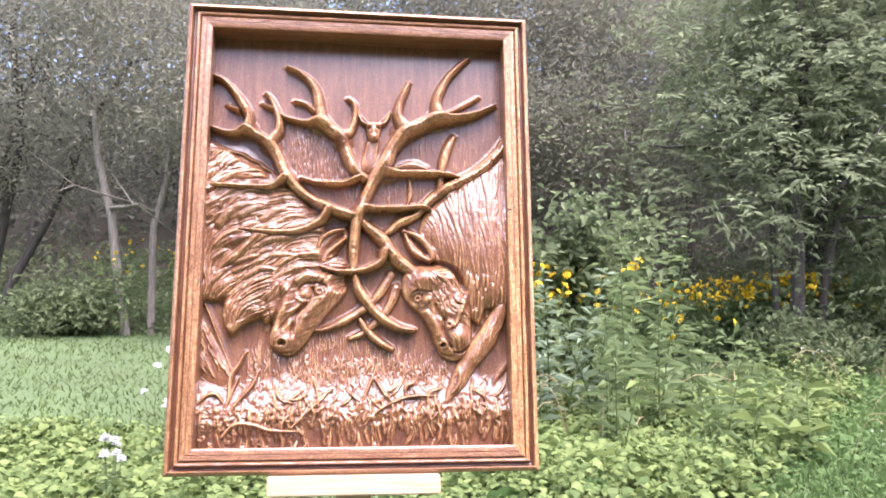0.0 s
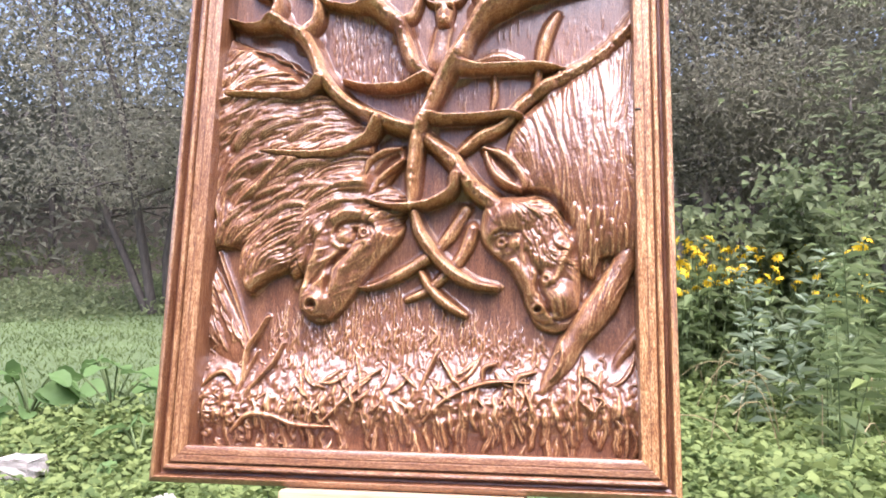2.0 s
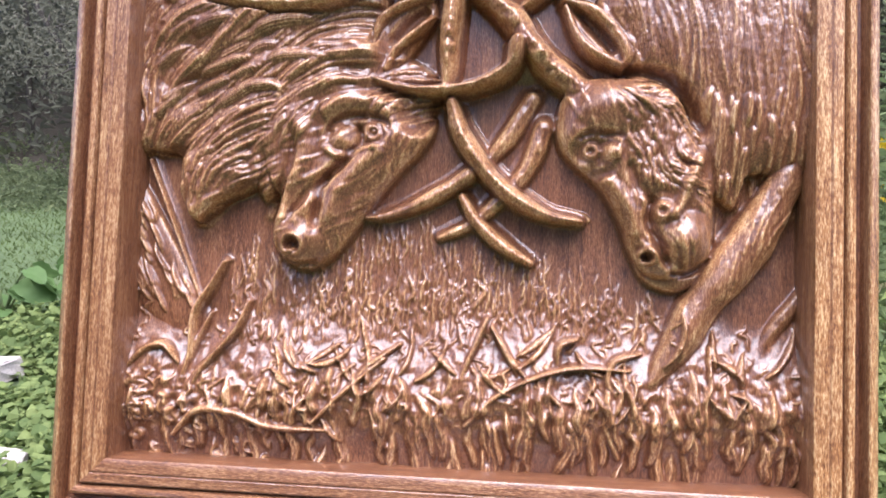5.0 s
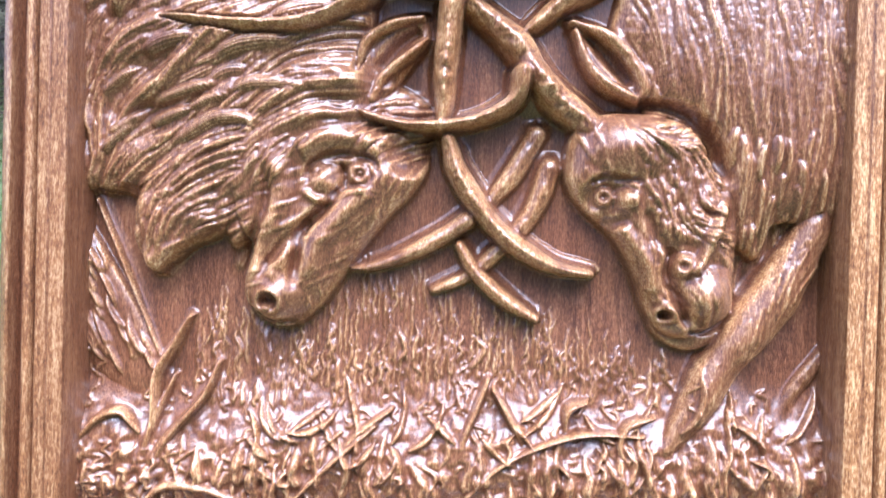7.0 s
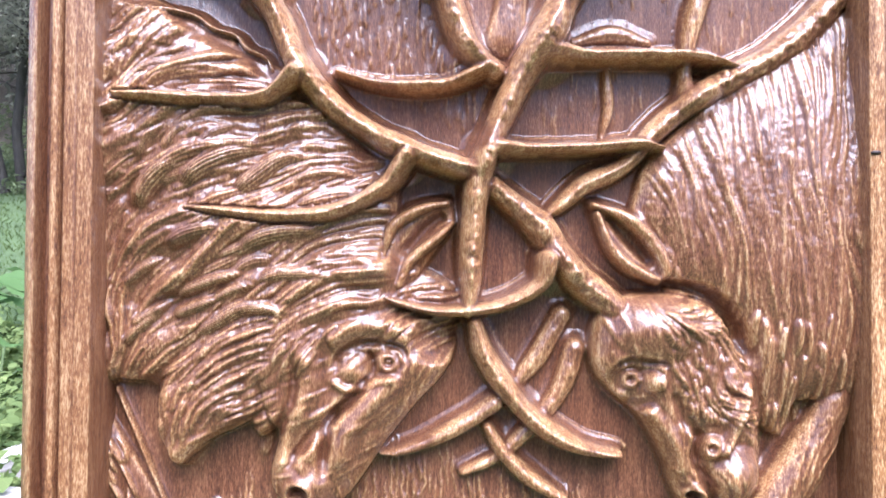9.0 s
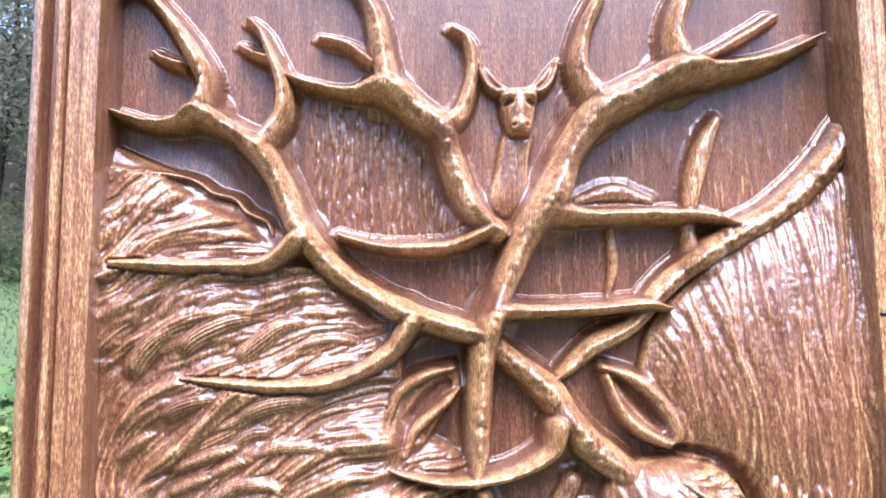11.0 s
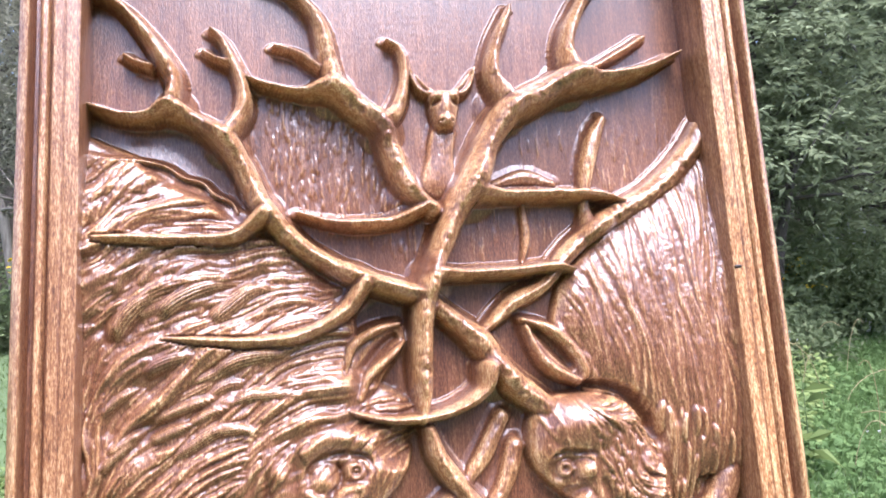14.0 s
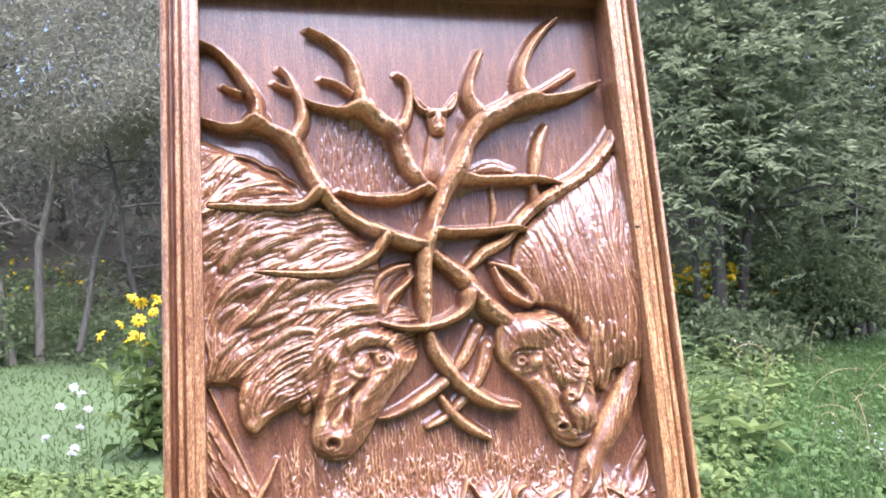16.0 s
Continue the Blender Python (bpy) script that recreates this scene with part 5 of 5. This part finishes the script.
coneflowers(81, 1.32, 5.7, 1.2, 0.95, 200, "dense clump of yellow coneflowers with drooping petals")
coneflowers(82, 2.25, 5.2, 1.2, 0.5, 7, "sparse yellow coneflowers among tall weeds")
coneflowers(83, 3.85, 8.2, 0.85, 0.7, 60, "yellow coneflowers in the shade of the trees")
coneflowers(89, 4.6, 8.0, 0.9, 0.7, 70, "yellow coneflowers in the shade of the trees")
coneflowers(84, 5.25, 7.9, 0.98, 0.8, 190, "bright yellow coneflowers below the ash tree", big=1.15)
coneflowers(85, -0.7, 5.0, 1.08, 0.4, 26, "yellow coneflowers with broad light green leaves", (0.15, 0.08), 1.2, WEED)
coneflowers(86, -2.9, 9.9, 1.2, 0.4, 7, "yellow coneflowers below the pale willow", big=0.75)
coneflowers(87, -2.6, 11.4, 1.3, 0.9, 22, "a few yellow coneflowers beside willow stems", big=0.75)
coneflowers(88, 2.95, 5.6, 0.8, 0.5, 6, "sparse yellow coneflowers among tall weeds")


# white thistle heads and small meadow flowers
def fluff(seed, radius, count):
    rng = np.random.default_rng(seed)
    d = rng.normal(0, 1, (count, 3))
    d /= np.linalg.norm(d, axis=1)[:, None]
    d[:, 2] = np.abs(d[:, 2]) * 0.9 - 0.15
    v, f = leaves(rng, d * radius * 0.15, d, radius * rng.uniform(0.7, 1.1, count), radius * 0.3, 0.0, 0.1)
    return mesh_of("flower_head", v, f, WHITE)


FLUFF, DOT = fluff(5, 0.026, 70), fluff(6, 0.011, 16)


def white_flowers(seed, x, y, h, heads, spread, me, label):
    rng = np.random.default_rng(seed)
    ob = thing("white_wildflower", label, "flowers", "white wildflowers", pose(x, y, float(height(x, y))))
    lines, tops = [], []
    for k in range(heads):
        tip = np.array([*rng.normal(0, spread, 2), h * rng.uniform(0.78, 1.08)])
        t = np.linspace(0, 1, 5)[:, None]
        line = tip * [0.25, 0.25, 0] * (1 - t) + tip * t
        lines.append(np.c_[line, np.full(5, 0.0022)])
        tops.append(tip)
    n = heads * 10
    q = rng.integers(0, heads, n)
    s = rng.uniform(0.1, 0.8, n)[:, None]
    root = np.array(tops)[q] * s + np.array(tops)[q] * [0.25, 0.25, 0] * (1 - s)
    v, f = leaves(rng, root, ways(rng, n, 0.2), 0.06, 0.016)
    part("foliage", mesh_of("foliage", v, f, TALL), None, ob)
    for p_, line in zip(tops, lines):
        v, f = tubes([line], 4)
        part("flower_head", me, None, part("stalk", mesh_of("stalk", v, f, STEM), None, ob)).matrix_basis = Matrix.LocRotScale(p_, Euler((rng.normal(0, 0.3), rng.normal(0, 0.3), rng.uniform(0, 6))), None)


white_flowers(91, -1.06, 2.6, 0.42, 7, 0.06, FLUFF, "fluffy white thistle heads above the weeds")
white_flowers(92, -1.0, 4.0, 0.64, 4, 0.06, FLUFF, "tall fluffy white thistle heads")
white_flowers(93, -1.12, 3.8, 0.42, 4, 0.07, FLUFF, "fluffy white thistle heads above the weeds")
white_flowers(94, 3.45, 3.15, 0.2, 14, 0.14, DOT, "cluster of tiny white meadow flowers")
white_flowers(95, 4.2, 5.6, 0.5, 10, 0.1, DOT, "cluster of tiny white meadow flowers on stalks")
white_flowers(96, 3.7, 3.5, 0.18, 8, 0.2, DOT, "cluster of tiny white meadow flowers")


# burdock: single large leaves on stalks
def big_leaf(name, long, wide):
    n, m = 9, 6
    v = []
    for a in range(n + 1):
        t = a / n
        half = wide / 2 * math.sin(math.pi * min(1, t * 0.93 + 0.07)) ** 0.7
        for c_ in range(m + 1):
            u = 2 * c_ / m - 1
            wave = 0.05 * wide * math.sin(t * 17 + u * 3) * abs(u)
            v.append((u * half, t * long, abs(u) * half * 0.3 - 0.35 * long * t * t + wave))
    f = [(a * (m + 1) + c_, a * (m + 1) + c_ + 1, (a + 1) * (m + 1) + c_ + 1, (a + 1) * (m + 1) + c_) for a in range(n) for c_ in range(m)]
    return mesh_of(name, v, f, DOCK, True)


LEAF = big_leaf("leaf", 0.32, 0.24)


def burdock(seed, x, y, count, h, label):
    rng = np.random.default_rng(seed)
    ob = thing("burdock", label, "plant", "burdock plants", pose(x, y, float(height(x, y))))
    for k in range(count):
        a = 2.4 * k + rng.normal(0, 0.2)
        r, z = rng.uniform(0.06, 0.26), h * rng.uniform(0.2, 1)
        tip = np.array([math.cos(a) * r, math.sin(a) * r, z])
        t = np.linspace(0, 1, 6)[:, None]
        v, f = tubes([np.c_[tip * [1, 1, 0] * t**2 + [0, 0, z] * t, np.full(6, 0.007)]], 5)
        part("leaf_stalk", mesh_of("leaf_stalk", v, f, STEM, True), None, ob)
        part("leaf", LEAF, None, ob).matrix_basis = Matrix.LocRotScale(tip, Euler((rng.uniform(-0.5, 0.6), rng.normal(0, 0.4), a - math.pi / 2)), Vector((1, 1, 1)) * rng.uniform(0.4, 0.85))


burdock(101, -2.75, 4.3, 16, 0.46, "burdock with broad wavy dark green leaves")
burdock(102, -3.3, 4.2, 18, 0.42, "burdock with broad wavy dark green leaves")
burdock(103, -2.1, 3.4, 8, 0.25, "small burdock with broad green leaves")
burdock(104, -3.0, 5.0, 6, 0.4, "burdock with broad wavy dark green leaves")
burdock(105, 1.0, 2.5, 4, 0.2, "small burdock with broad green leaves")


# white broken boards and lumps among the weeds
def rubble(seed, x, y, size, turn, label, raise_by=0.0):
    rng = np.random.default_rng(seed)
    bm = box(size, (0, 0, size[2] / 2), 0.006, 1)
    bmesh.ops.subdivide_edges(bm, edges=bm.edges[:], cuts=2, use_grid_fill=True)
    for vtx in bm.verts:
        vtx.co += Vector(rng.normal(0, min(size) * 0.045, 3))
    ob = part("white_rubble", bm, FOAM, None)
    # lifted off the ground so the weeds don't hide it from the camera
    ob.matrix_world = pose(x, y, float(height(x, y)) - 0.01 + raise_by, rng.normal(0, 4), rng.normal(0, 4), turn)
    return tagged(ob, label, "rubble", "white rubble")


rubble(111, -1.61, 2.48, (0.32, 0.1, 0.09), 42, "broken pale block lying in weeds", 0.03)
rubble(112, -2.66, 3.2, (0.24, 0.14, 0.1), -15, "white lump of rubble among weeds", 0.02)
rubble(113, -1.15, 2.1, (0.62, 0.18, 0.05), 5, "long pale board half covered by weeds", 0.06)
rubble(114, -0.62, 2.14, (0.34, 0.14, 0.05), -8, "pale broken board half covered by weeds", 0.06)
rubble(115, -1.86, 2.1, (0.14, 0.1, 0.05), 14, "pale broken board end among weeds", 0.05)
rubble(116, -1.38, 2.42, (0.07, 0.05, 0.05), 40, "small white chip of rubble", 0.07)
rubble(117, -1.06, 2.38, (0.09, 0.06, 0.05), -20, "small white chip of rubble", 0.07)
rubble(118, -1.76, 2.3, (0.08, 0.06, 0.05), 10, "small white chip of rubble", 0.04)
